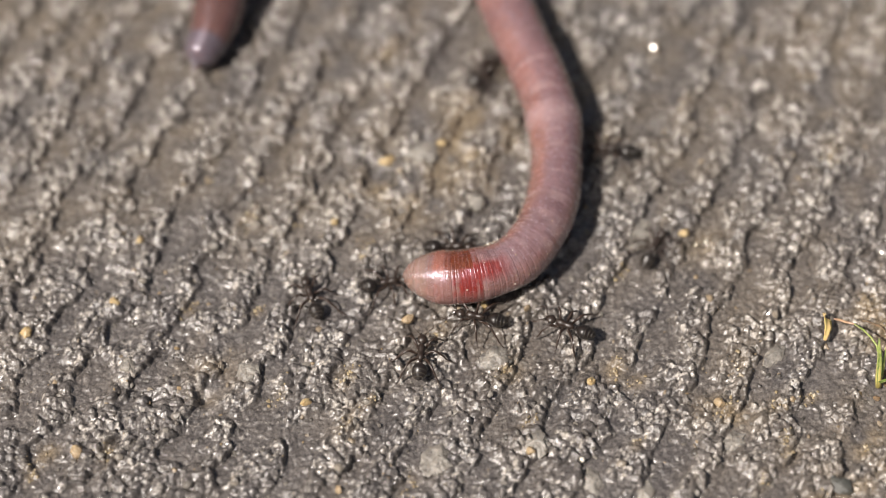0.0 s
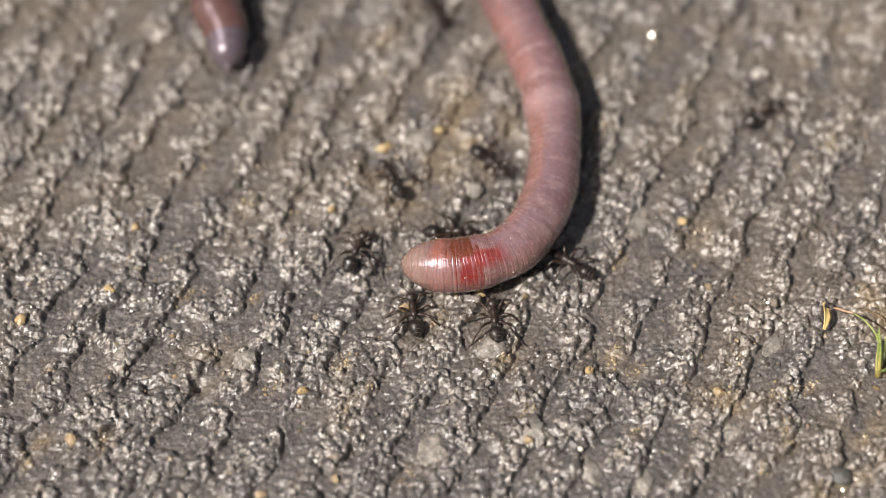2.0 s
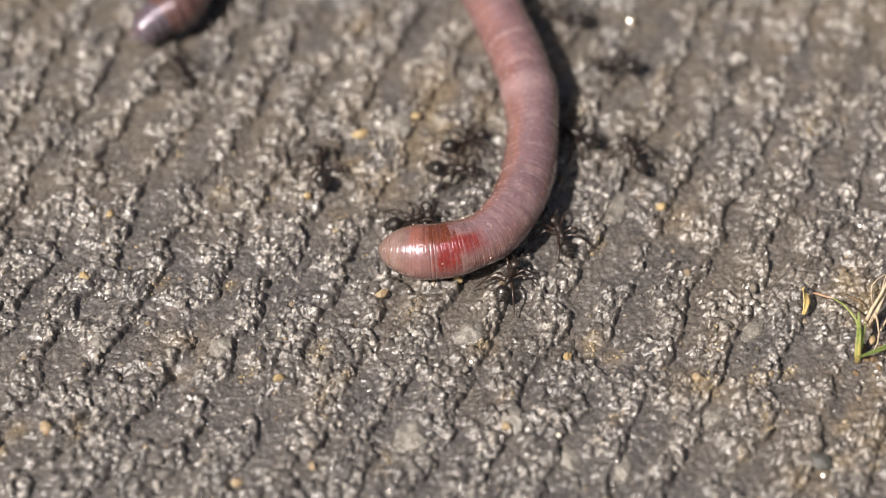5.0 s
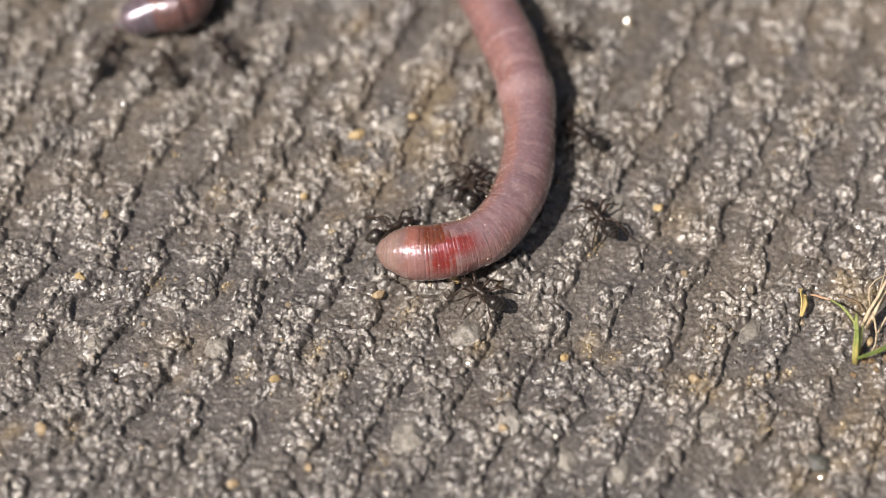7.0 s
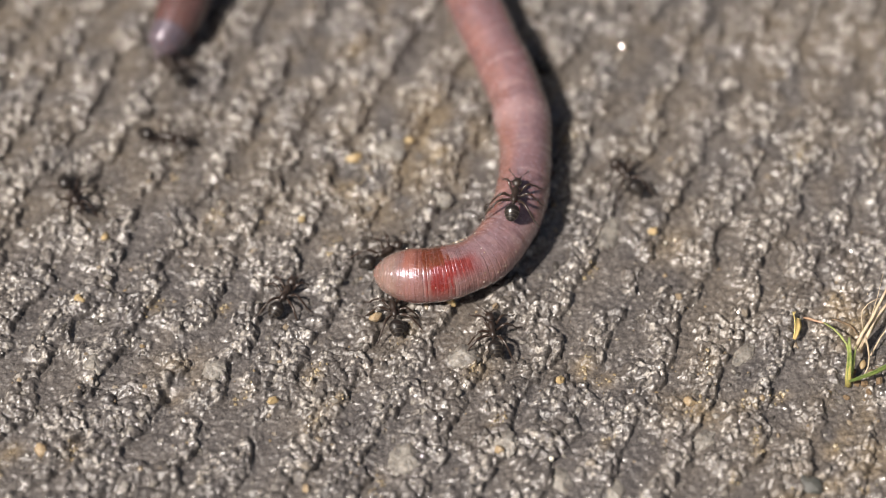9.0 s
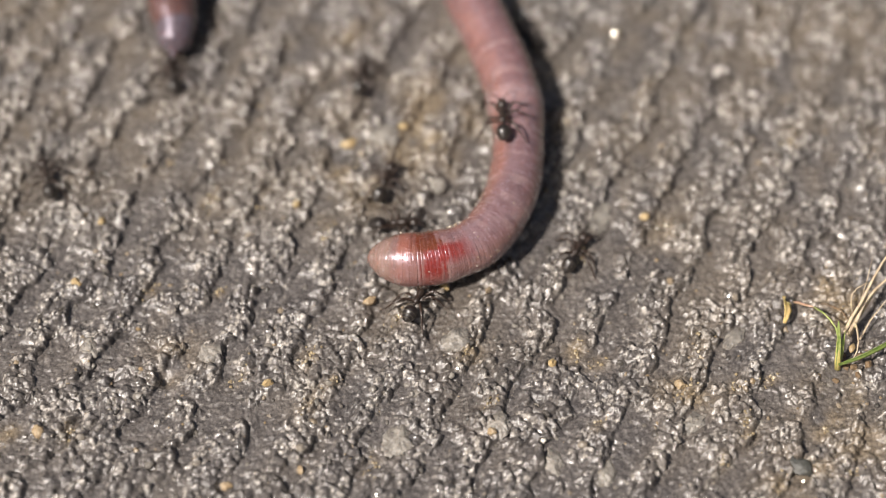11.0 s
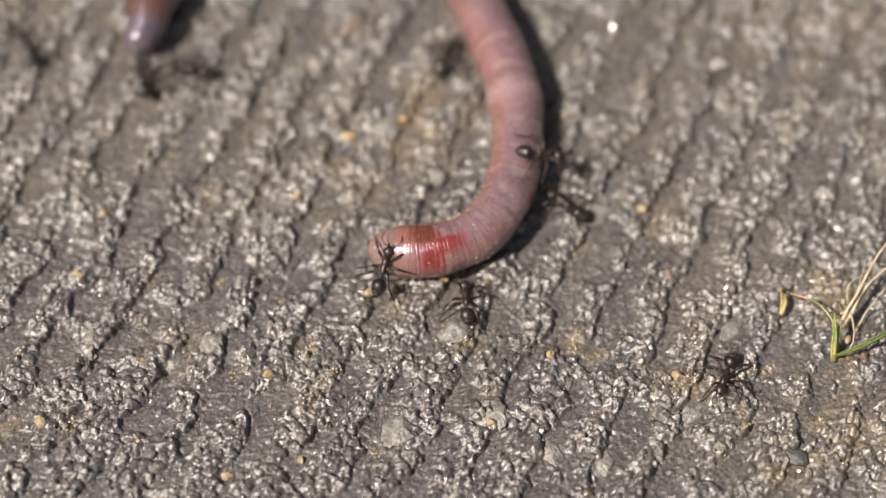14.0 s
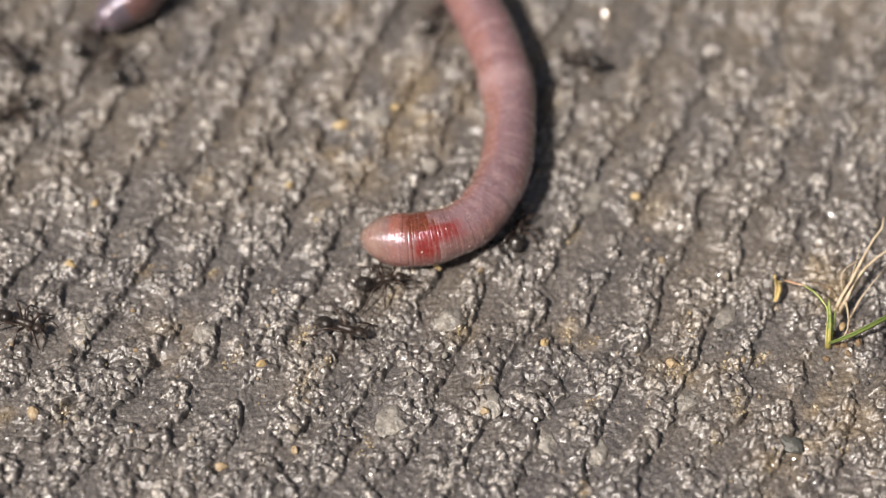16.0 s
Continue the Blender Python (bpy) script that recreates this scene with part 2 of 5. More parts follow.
def tail_skin_material(name, colour, deep, gloss):
    n = Nodes(name)
    shade = n.t.nodes.new("ShaderNodeObjectInfo").outputs["Random"]
    tone = n.mix(n.value(shade, 0.2, 0.38), colour, deep)
    mottle = n.ramp(n.noise(1500, 4, 0.6), (0.42, (0, 0, 0)), (0.66, (0.55, 0.55, 0.55)))
    tone = n.mix(mottle, tone, tuple(c * 0.74 for c in deep))
    skin = ringed_skin(n, tone, colour, deep, 0.28, gloss)
    n.b.inputs["Coat Weight"].default_value = 0.5
    n.b.inputs["Coat Roughness"].default_value = 0.14
    return skin


def shell_material(name, colour, deep, gloss):
    """Horny ant shell: dark, finely pitted, with a dull sheen."""
    n = Nodes(name)
    n.colour(n.mix(n.noise(2500, 3), colour, deep))
    n.rough(n.value(n.noise(3200, 3), gloss - 0.1, gloss + 0.15))
    n.bump(n.noise(9000, 3), 0.35, 0.00003)
    n.b.inputs["Specular IOR Level"].default_value = 0.5
    n.b.inputs["Sheen Weight"].default_value = 0.04
    n.b.inputs["Sheen Roughness"].default_value = 0.4
    return n.m


def leaf_material(name, colour, deep, through=0.25, gloss=0.45):
    n = Nodes(name)
    stretch = n.t.nodes.new("ShaderNodeMapping")
    stretch.inputs["Scale"].default_value = (2600, 300, 2600)
    n.link(n.coords(), stretch.inputs["Vector"])
    vein = n.add("ShaderNodeTexNoise", Scale=1.0, Detail=3.0)
    n.link(stretch.outputs[0], vein.inputs["Vector"])
    n.colour(n.mix(n.ramp(vein.outputs["Fac"], (0.35, (0, 0, 0)), (0.68, (1, 1, 1))), colour, deep))
    n.rough(gloss)
    n.bump(vein.outputs["Fac"], 0.4, 0.00005)
    n.b.inputs["Subsurface Weight"].default_value = through
    n.b.inputs["Subsurface Radius"].default_value = (0.0004, 0.0006, 0.0002)
    n.b.inputs["Subsurface Scale"].default_value = 1.0
    return n.m


ASPHALT = asphalt_material()
GRIT = grit_material("asphalt_grit", (0.045, 0.040, 0.034), (0.23, 0.205, 0.175), (0.34, 0.24, 0.125), 0.36)
SAND = grit_material("tan_sand", (0.20, 0.15, 0.085), (0.44, 0.36, 0.22), (0.62, 0.55, 0.42), 0.30)
STONE = grit_material("bedded_stone", (0.050, 0.044, 0.038), (0.27, 0.245, 0.21), (0.30, 0.22, 0.13), 0.32, True)
AMBER = mineral_material("amber_quartz", (0.36, 0.27, 0.135), (0.21, 0.145, 0.075))
OCHRE = mineral_material("ochre_sandstone", (0.31, 0.235, 0.14), (0.19, 0.13, 0.075), 0.5)
QUARTZ = mineral_material("white_quartz", (0.78, 0.74, 0.62), (0.62, 0.56, 0.44), 0.22)
PALE = mineral_material("pale_chipped_stone", (0.25, 0.23, 0.20), (0.085, 0.076, 0.066), 0.40)
EARTH = mineral_material("brown_earth", (0.16, 0.105, 0.055), (0.075, 0.05, 0.028), 0.7)
SLATE = mineral_material("dark_slate", (0.060, 0.060, 0.052), (0.035, 0.035, 0.030), 0.5)
GLINT = glint_material()
SKIN = body_skin_material()
SKIN_TAIL = tail_skin_material("worm_skin_brown_tail", (0.110, 0.056, 0.047), (0.072, 0.036, 0.031), 0.24)
SKIN_GREY = tail_skin_material("worm_skin_grey_tail_tip", (0.112, 0.088, 0.102), (0.068, 0.052, 0.062), 0.2)
SHELL = shell_material("ant_shell_black", (0.011, 0.007, 0.005), (0.026, 0.016, 0.011), 0.36)
GASTER = shell_material("ant_gaster_black", (0.014, 0.010, 0.008), (0.008, 0.006, 0.005), 0.32)
LIMB = shell_material("ant_limb_brown", (0.016, 0.009, 0.006), (0.034, 0.020, 0.013), 0.28)
RIM = shell_material("ant_dark_rim", (0.005, 0.004, 0.003), (0.010, 0.008, 0.006), 0.3)
FRINGE = shell_material("ant_pale_fringe", (0.075, 0.062, 0.048), (0.035, 0.028, 0.022), 0.4)
EYE = shell_material("ant_eye", (0.010, 0.010, 0.010), (0.02, 0.02, 0.02), 0.2)
BLADE = leaf_material("green_blade", (0.085, 0.135, 0.028), (0.16, 0.20, 0.055))
YOUNG = leaf_material("young_shoot", (0.15, 0.22, 0.045), (0.36, 0.39, 0.14))
SHEATH = leaf_material("yellow_sheath", (0.44, 0.38, 0.13), (0.30, 0.25, 0.07))
STRAW = leaf_material("dry_straw", (0.50, 0.42, 0.29), (0.34, 0.26, 0.17), 0.1, 0.6)
HUSK = leaf_material("yellow_husk", (0.72, 0.55, 0.24), (0.58, 0.40, 0.14), 0.2, 0.5)
RUNNER = leaf_material("reddish_runner", (0.42, 0.28, 0.20), (0.28, 0.17, 0.10), 0.1, 0.5)


# ---- mesh helpers; lengths in millimetres ----
def mesh_of(name, verts, faces, material, smooth=True):
    me = bpy.data.meshes.new(name)
    me.from_pydata([tuple(MM * c for c in v) for v in verts], [], faces)
    me.materials.append(material)
    me.polygons.foreach_set("use_smooth", [smooth] * len(me.polygons))
    me.update()
    return me


def tube(points, radii, sides=8, flat=1.0):
    """A tapering tube along points, closed at both ends; flat squeezes it upright."""
    pts = [Vector(p) for p in points]
    verts, faces = [], []
    side = None
    for i, p in enumerate(pts):
        way = (pts[min(i + 1, len(pts) - 1)] - pts[max(i - 1, 0)]).normalized()
        if side is None:
            side = way.cross(Vector((0, 0, 1)))
            if side.length < 0.1:
                side = Vector((0, 1, 0))
        side = (side - way * side.dot(way)).normalized()
        over = side.cross(way)
        for k in range(sides):
            a = 2 * math.pi * k / sides
            verts.append(p + (side * math.cos(a) + over * (math.sin(a) * flat)) * radii[i])
    for i in range(len(pts) - 1):
        for k in range(sides):
            a, b = i * sides + k, i * sides + (k + 1) % sides
            faces.append((a, b, b + sides, a + sides))
    faces.append(tuple(range(sides))[::-1])
    faces.append(tuple(range((len(pts) - 1) * sides, len(pts) * sides)))
    return verts, faces


def lathe(profile, sides=20, squeeze=(1.0, 1.0)):
    """A body of revolution round x from (x, radius) pairs, squeezed across and upright."""
    verts, faces = [], []
    for x, r in profile:
        for k in range(sides):
            a = 2 * math.pi * k / sides
            verts.append((x, r * math.cos(a) * squeeze[0], r * math.sin(a) * squeeze[1]))
    for i in range(len(profile) - 1):
        for k in range(sides):
            a, b = i * sides + k, i * sides + (k + 1) % sides
            faces.append((a, a + sides, b + sides, b))
    faces.append(tuple(range(sides)))
    faces.append(tuple(range((len(profile) - 1) * sides, len(profile) * sides))[::-1])
    return verts, faces


def moved(shape, x=0.0, y=0.0, z=0.0, turn=None):
    verts, faces = shape
    m = turn or Matrix()
    return [m @ Vector(v) + Vector((x, y, z)) for v in verts], faces


def part(name, shape, material, parent, label="", at=(0, 0, 0), smooth=True):
    ob = new(name, shape if isinstance(shape, bpy.types.Mesh) else mesh_of(name, *shape, material, smooth))
    ob.parent = parent
    ob.location = Vector(at) * MM
    return tagged(ob, label)


# ---- the ground's relief, in millimetres ----
def lattice(ix, iy, seed):
    h = (ix.astype(np.int64) * 374761393 + iy.astype(np.int64) * 668265263 + seed * 1442695041) & 0xFFFFFFFF
    h = ((h ^ (h >> 13)) * 1274126177) & 0xFFFFFFFF
    h = ((h ^ (h >> 16)) * 2246822519) & 0xFFFFFFFF
    return ((h ^ (h >> 15)) & 0xFFFFFF) / float(0xFFFFFF)


def soft(x, y, seed):
    """Smooth noise, 0 to 1, one bump a unit."""
    ix, iy = np.floor(x), np.floor(y)
    fx, fy = x - ix, y - iy
    fx, fy = fx * fx * (3 - 2 * fx), fy * fy * (3 - 2 * fy)
    a, b = lattice(ix, iy, seed), lattice(ix + 1, iy, seed)
    c, d = lattice(ix, iy + 1, seed), lattice(ix + 1, iy + 1, seed)
    return (a * (1 - fx) + b * fx) * (1 - fy) + (c * (1 - fx) + d * fx) * fy


def nodules(x, y, size, seed, low=0.42, high=0.78):
    """Rounded nodules, one a cell: their height 0 to 1, and each one's own number."""
    gx, gy = x / size, y / size
    ix, iy = np.floor(gx), np.floor(gy)
    best, own = np.zeros_like(x), np.zeros_like(x)
    for dx in (-1, 0, 1):
        for dy in (-1, 0, 1):
            cx, cy = ix + dx, iy + dy
            px = cx + 0.1 + 0.8 * lattice(cx, cy, seed)
            py = cy + 0.1 + 0.8 * lattice(cx, cy, seed + 1)
            r = low + (high - low) * lattice(cx, cy, seed + 2)
            ang = 6.2832 * lattice(cx, cy, seed + 3)
            ex, ey = gx - px, gy - py
            u, v = ex * np.cos(ang) + ey * np.sin(ang), (ey * np.cos(ang) - ex * np.sin(ang)) * 1.3
            d = np.hypot(u, v) / r
            dome = np.sqrt(np.clip(1 - d ** 2.4, 0, 1))
            tilt = 6.2832 * lattice(cx, cy, seed + 6)
            dome = np.minimum(dome, 0.86 + 0.4 * (ex * np.cos(tilt) + ey * np.sin(tilt)) / r)
            h = np.clip(dome, 0, 1) * (0.4 + 0.6 * lattice(cx, cy, seed + 4))
            won = h > best
            best = np.where(won, h, best)
            own = np.where(won, lattice(cx, cy, seed + 5), own)
    return best, own


LEAN = radians(23)
ROW = 4.5


# small pits in the asphalt: place, half width and depth
HOLLOWS = ((-14.4, -2.9, 0.55, 0.9), (-13.6, -2.2, 0.4, 0.5), (24.8, -8.0, 0.4, 0.5), (-21.5, -12.5, 0.5, 0.5))


def clumping(across, along):
    """Where the rows of clumps stand, above 0, and the smooth furrows between them, below 0."""
    turn = 2 * math.pi * across / ROW
    ridge = 0.5 + 0.39 * (np.sin(turn) - 0.38 * np.sin(2 * turn))
    held = 0.55 + 0.45 * soft(across / 4.6, along / 4.2, 25)
    clump = 0.68 * soft(across / 1.6, along / 1.7, 21) + 0.32 * soft(across / 3.6, along / 5, 22)
    return 0.94 * ridge * held + 1.32 * clump - 0.975, ridge * held


def relief(x, y):
    """Height of the raked asphalt, rows of lumps with smooth furrows between, and how much bare stone and painted glint
    shows, at x, y.
    """
    x, y = np.asarray(x, float), np.asarray(y, float)
    wx = x + 0.30 * (soft(x / 0.8, y / 0.8, 11) - 0.5) + 1.0 * (soft(x / 6, y / 6, 12) - 0.5) + 1.2 * (soft(x / 2.3, y / 2.6, 15) - 0.5)
    wy = y + 0.30 * (soft(x / 0.8, y / 0.8, 13) - 0.5) + 0.9 * (soft(x / 2.4, y / 2.4, 16) - 0.5)
    across = wx * math.cos(LEAN) - wy * math.sin(LEAN)
    along = wx * math.sin(LEAN) + wy * math.cos(LEAN)
    edge, ridge = clumping(across, along)
    fall = clumping(across + 0.22, along)[0] - clumping(across - 0.22, along)[0]
    edge = edge + 0.30 * (soft(x / 0.66, y / 0.66, 23) - 0.5) + 0.10 * (soft(x / 0.28, y / 0.28, 24) - 0.5)
    steep = np.clip(0.5 - 3.5 * fall, 0, 1)
    lump = np.clip(edge * (1.9 + 4.2 * steep * steep) + 0.5, 0, 1)
    lump = lump * lump * (3 - 2 * lump)
    big = nodules(wx, wy, 1.6, 31)[0]
    mid, mid_id = nodules(wx, wy, 0.84, 41)
    small, small_id = nodules(x + 0.2 * soft(x * 2, y * 2, 14), y, 0.47, 51)
    tiny, tiny_id = nodules(x, y + 0.1 * soft(x * 4, y * 4, 17), 0.27, 55)
    fine = soft(x / 0.20, y / 0.20, 61) - 0.5
    h = 0.24 * ridge + lump * (0.14 + 0.24 * big + 0.38 * mid) + 0.10 * mid + (0.06 + 0.12 * lump) * small + (0.045 + 0.05 * lump) * tiny + 0.055 * fine
    h = h + 0.35 * (soft(x / 11, y / 11, 71) - 0.5) - 0.84
    h = h - 0.11 * lump * np.exp(-(mid / 0.13) ** 2)
    torn = np.clip((soft(across / 1.5, along / 1.2, 26) - 0.50) * 6, 0, 1) * steep
    h = h - 0.24 * torn * np.exp(-((edge + 0.08) / 0.06) ** 2)
    for px, py, pr, deep in HOLLOWS:
        h = h - deep * np.exp(-((x - px) ** 2 + 0.6 * (y - py) ** 2) / (pr * pr))
    rubbed_glint = np.clip((soft(x / 0.26, y / 0.22, 84) - 0.40) * 4, 0, 1)
    chip = np.where(small_id > 0.58, 0.95, 0.18) * np.clip(small * 1.8 - 0.25, 0, 1)
    chip = chip + np.where(mid_id > 0.78, 0.6, 0.0) * np.clip(mid * 2 - 0.6, 0, 1) + np.where(tiny_id > 0.82, 0.6, 0.0) * np.clip(tiny * 2 - 0.3, 0, 1)
    patch = np.clip((soft(across / 1.3, along / 1.7, 83) - 0.28) * 3, 0, 1)
    # Pale tops: partly bare stone, partly sun glints painted as colour.
    bare = (0.24 + 0.76 * lump) * chip * patch * (0.20 + 0.80 * rubbed_glint)
    return h, np.clip(bare, 0, 0.95)


def ground_at(x, y):
    """Height on which something small stands: the highest spots close round it."""
    gx, gy = np.meshgrid(x + np.linspace(-0.5, 0.5, 5), y + np.linspace(-0.5, 0.5, 5))
    return float(np.percentile(relief(gx, gy)[0], 88))


def ticks(low, high, step, far):
    """Even steps between low and high, then ever longer ones out to far."""
    inner = list(np.arange(low, high + step / 2, step))
    out, s = [], step
    reach = 0.0
    while reach < far:
        s *= 1.16
        reach += s
        out.append(reach)
    return np.array([low - o for o in out[::-1]] + inner + [inner[-1] + o for o in out])


SAND_SPOTS = [(-8.0, -13.1), (-10.0, -10.6), (19.7, -14.0), (13.9, 2.8), (24.6, -18.0), (13.1, -11.0), (13.3, -16.4), (4.6, -14.9), (-15.6, -12.4), (-18.8, 5.0), (11.5, -9.6)]
pocket_rng = random.Random(78)
# small hollows that hold sand: place, half width and direction
SAND_POCKETS = [(x, y, pocket_rng.uniform(0.4, 0.8), pocket_rng.uniform(0.6, 1.6)) for x, y in SAND_SPOTS + [(pocket_rng.uniform(-36, 36), pocket_rng.uniform(-25, 24)) for _ in range(32)]]


def build_ground():
    xs, ys = ticks(-44, 44, 0.11, 20000), ticks(-32, 38, 0.11, 20000)
    gx, gy = np.meshgrid(xs, ys)
    h, bare = relief(gx, gy)
    out = np.maximum(np.maximum(-44 - gx, gx - 44), np.maximum(-32 - gy, gy - 38)).clip(0)
    h = h * np.clip(1 - out / 60, 0, 1)
    near = np.clip(1 - out / 8, 0, 1)
    bare = bare * near + 0.25 * (1 - near)
    nx, ny = len(xs), len(ys)
    me = bpy.data.meshes.new("ground")
    me.vertices.add(nx * ny)
    me.vertices.foreach_set("co", (np.stack([gx, gy, h], -1) * MM).astype(np.float32).ravel())
    a = (np.arange(ny - 1)[:, None] * nx + np.arange(nx - 1)[None, :]).ravel()
    quads = np.stack([a, a + 1, a + nx + 1, a + nx], 1).astype(np.int32)
    me.loops.add(quads.size)
    me.loops.foreach_set("vertex_index", quads.ravel())
    me.polygons.add(len(quads))
    me.polygons.foreach_set("loop_start", np.arange(0, quads.size, 4, dtype=np.int32))
    me.polygons.foreach_set("loop_total", np.full(len(quads), 4, np.int32))
    me.polygons.foreach_set("use_smooth", np.ones(len(quads), bool))
    me.update(calc_edges=True)
    me.attributes.new("stone", "FLOAT", "POINT").data.foreach_set("value", bare.astype(np.float32).ravel())
    soil = sum(a * np.exp(-((gx - cx) ** 2 + (gy - cy) ** 2 * 0.7) / (r * r)) for cx, cy, r, a in
               ((33, -17, 4.5, 0.34), (29, -21, 3.5, 0.3), (33, -5, 3, 0.6), (19, 3, 2.4, 0.3), (-1, 13, 4, 0.5), (-6, 8, 3, 0.45), (20, -14, 2, 0.6), (-21, -10, 2.5, 0.4)))
    for px, py, wide, way in SAND_POCKETS:
        a, b = (gx - px) * math.cos(way) + (gy - py) * math.sin(way), (gy - py) * math.cos(way) - (gx - px) * math.sin(way)
        soil = soil + 0.42 * np.exp(-(a * a + 3 * b * b) / (2.0 * wide) ** 2)
    # Besides the patches, a tan tint that rises evenly with y.
    soil = soil + 0.16 * np.clip((gy + 4) / 18, 0, 1)
    soil = np.clip(soil * (2.2 * soft(gx / 1.6, gy / 1.6, 91) - 0.35) - 0.25 * bare, 0, 0.85) * near
    me.attributes.new("soil", "FLOAT", "POINT").data.foreach_set("value", soil.astype(np.float32).ravel())
    me.materials.append(ASPHALT)
    ob = new("ground", me)
    return tagged(ob, "rough grey-brown brushed asphalt with sandy hollows", "asphalt", kind="structure")


def pebble_shape(rng, rx, ry, rz, detail=2, chip=0.16):
    bm = bmesh.new()
    bmesh.ops.create_icosphere(bm, subdivisions=detail, radius=1)
    cuts = [(Vector((rng.uniform(-1, 1), rng.uniform(-1, 1), rng.uniform(-0.6, 1))).normalized(), rng.uniform(0.62, 0.9)) for _ in range(7)]
    for v in bm.verts:
        p = v.co.copy()
        for way, far in cuts:
            over = p.dot(way) - far
            if over > 0:
                p -= way * over * 0.85
        p *= 1 + rng.uniform(-chip, chip) * 0.35
        v.co = (p.x * rx, p.y * ry, p.z * rz)
    bm.verts.ensure_lookup_table()
    shape = [tuple(v.co) for v in bm.verts], [tuple(v.index for v in f.verts) for f in bm.faces]
    bm.free()
    return shape


def build_grit():
    """Loose sharp grit bedded in the asphalt, too many to count."""
    rng = random.Random(5)
    kinds = [pebble_shape(rng, 1, rng.uniform(0.6, 1), rng.uniform(0.5, 0.85), 1) for _ in range(12)]
    verts, faces, count = [], [], 0
    spots = [(rng.uniform(-44, 44), rng.uniform(-32, 38)) for _ in range(5500)]
    high = relief([s[0] for s in spots], [s[1] for s in spots])[0]
    for (x, y), z in zip(spots, high):
        vs, fs = rng.choice(kinds)
        r = 0.09 + 0.24 * rng.random() ** 2.6
        turn = np.array(Euler((rng.uniform(-0.6, 0.6), rng.uniform(-0.6, 0.6), rng.uniform(0, 6.28))).to_matrix())
        verts.append(np.array(vs) @ turn.T * r + np.array((x, y, z - r * 0.25)))
        faces += [tuple(count + i for i in f) for f in fs]
        count += len(vs)
    me = mesh_of("grit", np.concatenate(verts).tolist(), faces, GRIT, False)
    return tagged(new("grit", me), "grey and tan sharp grit bedded in asphalt", "grit", kind="stuff")


def build_sand():
    """Tan and yellow sand gathered in small hollows, too fine to count."""
    rng = random.Random(77)
    kinds = [pebble_shape(rng, 1, rng.uniform(0.6, 1), rng.uniform(0.5, 0.85), 1) for _ in range(8)]
    spots = []
    for cx, cy, wide, way in SAND_POCKETS:
        for _ in range(rng.randint(6, 16)):
            a, b = rng.gauss(0, wide), rng.gauss(0, wide * 0.45)
            spots.append((cx + a * math.cos(way) - b * math.sin(way), cy + a * math.sin(way) + b * math.cos(way)))
    high = relief([p[0] for p in spots], [p[1] for p in spots])[0]
    verts, faces, count = [], [], 0
    for (x, y), z in zip(spots, high):
        vs, fs = rng.choice(kinds)
        r = rng.uniform(0.06, 0.15) + 0.12 * rng.random() ** 4
        turn = np.array(Euler((rng.uniform(-0.6, 0.6), rng.uniform(-0.6, 0.6), rng.uniform(0, 6.28))).to_matrix())
        verts.append(np.array(vs) @ turn.T * r + np.array((x, y, z + r * 0.1)))
        faces += [tuple(count + i for i in f) for f in fs]
        count += len(vs)
    me = mesh_of("sand", np.concatenate(verts).tolist(), faces, SAND, False)
    return tagged(new("sand", me), "tan and yellow sand caught in asphalt hollows", "sand", kind="stuff")


def build_bedded_stones(ground):
    """The larger stones of the surface, each a piece of its own, nearest the worm."""
    rng = random.Random(21)
    kinds = [mesh_of("stone", *pebble_shape(rng, 1, rng.uniform(0.65, 1), rng.uniform(0.55, 0.85), 2, 0.3), STONE, False) for _ in range(14)]
    spots = [(rng.uniform(-33, 33), rng.uniform(-23, 12)) for _ in range(280)]
    high = relief([p[0] for p in spots], [p[1] for p in spots])[0]
    for (x, y), z in zip(spots, high):
        r = rng.uniform(0.20, 0.46)
        ob = part("stone", rng.choice(kinds), None, ground)
        turn = Euler((rng.uniform(-0.5, 0.5), rng.uniform(-0.5, 0.5), rng.uniform(0, 6.28)))
        ob.matrix_basis = Matrix.LocRotScale(Vector((x, y, z - 0.22 * r)) * MM, turn, (r, r, r))


def build_pebble(kind, x, y, rx, ry, rz, material, label, seed):
    rng = random.Random(seed)
    bedded = kind == "stone"
    shape = pebble_shape(rng, rx, ry, rz, 4 if bedded else 2, 0.05 if bedded else 0.5)
    if bedded:
        rough = [0.22 * (noise.fractal(Vector(v) * 1.7 + Vector((seed, 0, 0)), 0.8, 2.1, 4)) for v in shape[0]]
        shape = [tuple(Vector(v) * (1 + q)) for v, q in zip(shape[0], rough)], shape[1]
    me = mesh_of(kind, *shape, material, False)
    ob = new(kind, me)
    ob.matrix_world = pose(x * MM, y * MM, (ground_at(x, y) - rz * 0.40 if bedded else ground_at(x, y) - rz * 0.12) * MM, 0, 0, rng.uniform(0, 180))
    return tagged(ob, label, {"soil_crumb": "soil", "sand_grain": "grain"}.get(kind, "pebble"), "loose grains on the asphalt")


# ---- the worm ----
def smooth_line(points, n=24):
    """A smooth line through points, with its length along the way."""
    p = np.array(points, float)
    q = np.vstack([2 * p[0] - p[1], p, 2 * p[-1] - p[-2]])
    t = np.linspace(0, 1, n, endpoint=False)[:, None]
    out = []
    for i in range(1, len(q) - 2):
        a, b, c, d = q[i - 1:i + 3]
        out.append(0.5 * (2 * b + (c - a) * t + (2 * a - 5 * b + 4 * c - d) * t ** 2 + (3 * b - a - 3 * c + d) * t ** 3))
    line = np.vstack(out + [p[-1:]])
    return line, np.concatenate([[0], np.cumsum(np.linalg.norm(np.diff(line, axis=0), axis=1))])


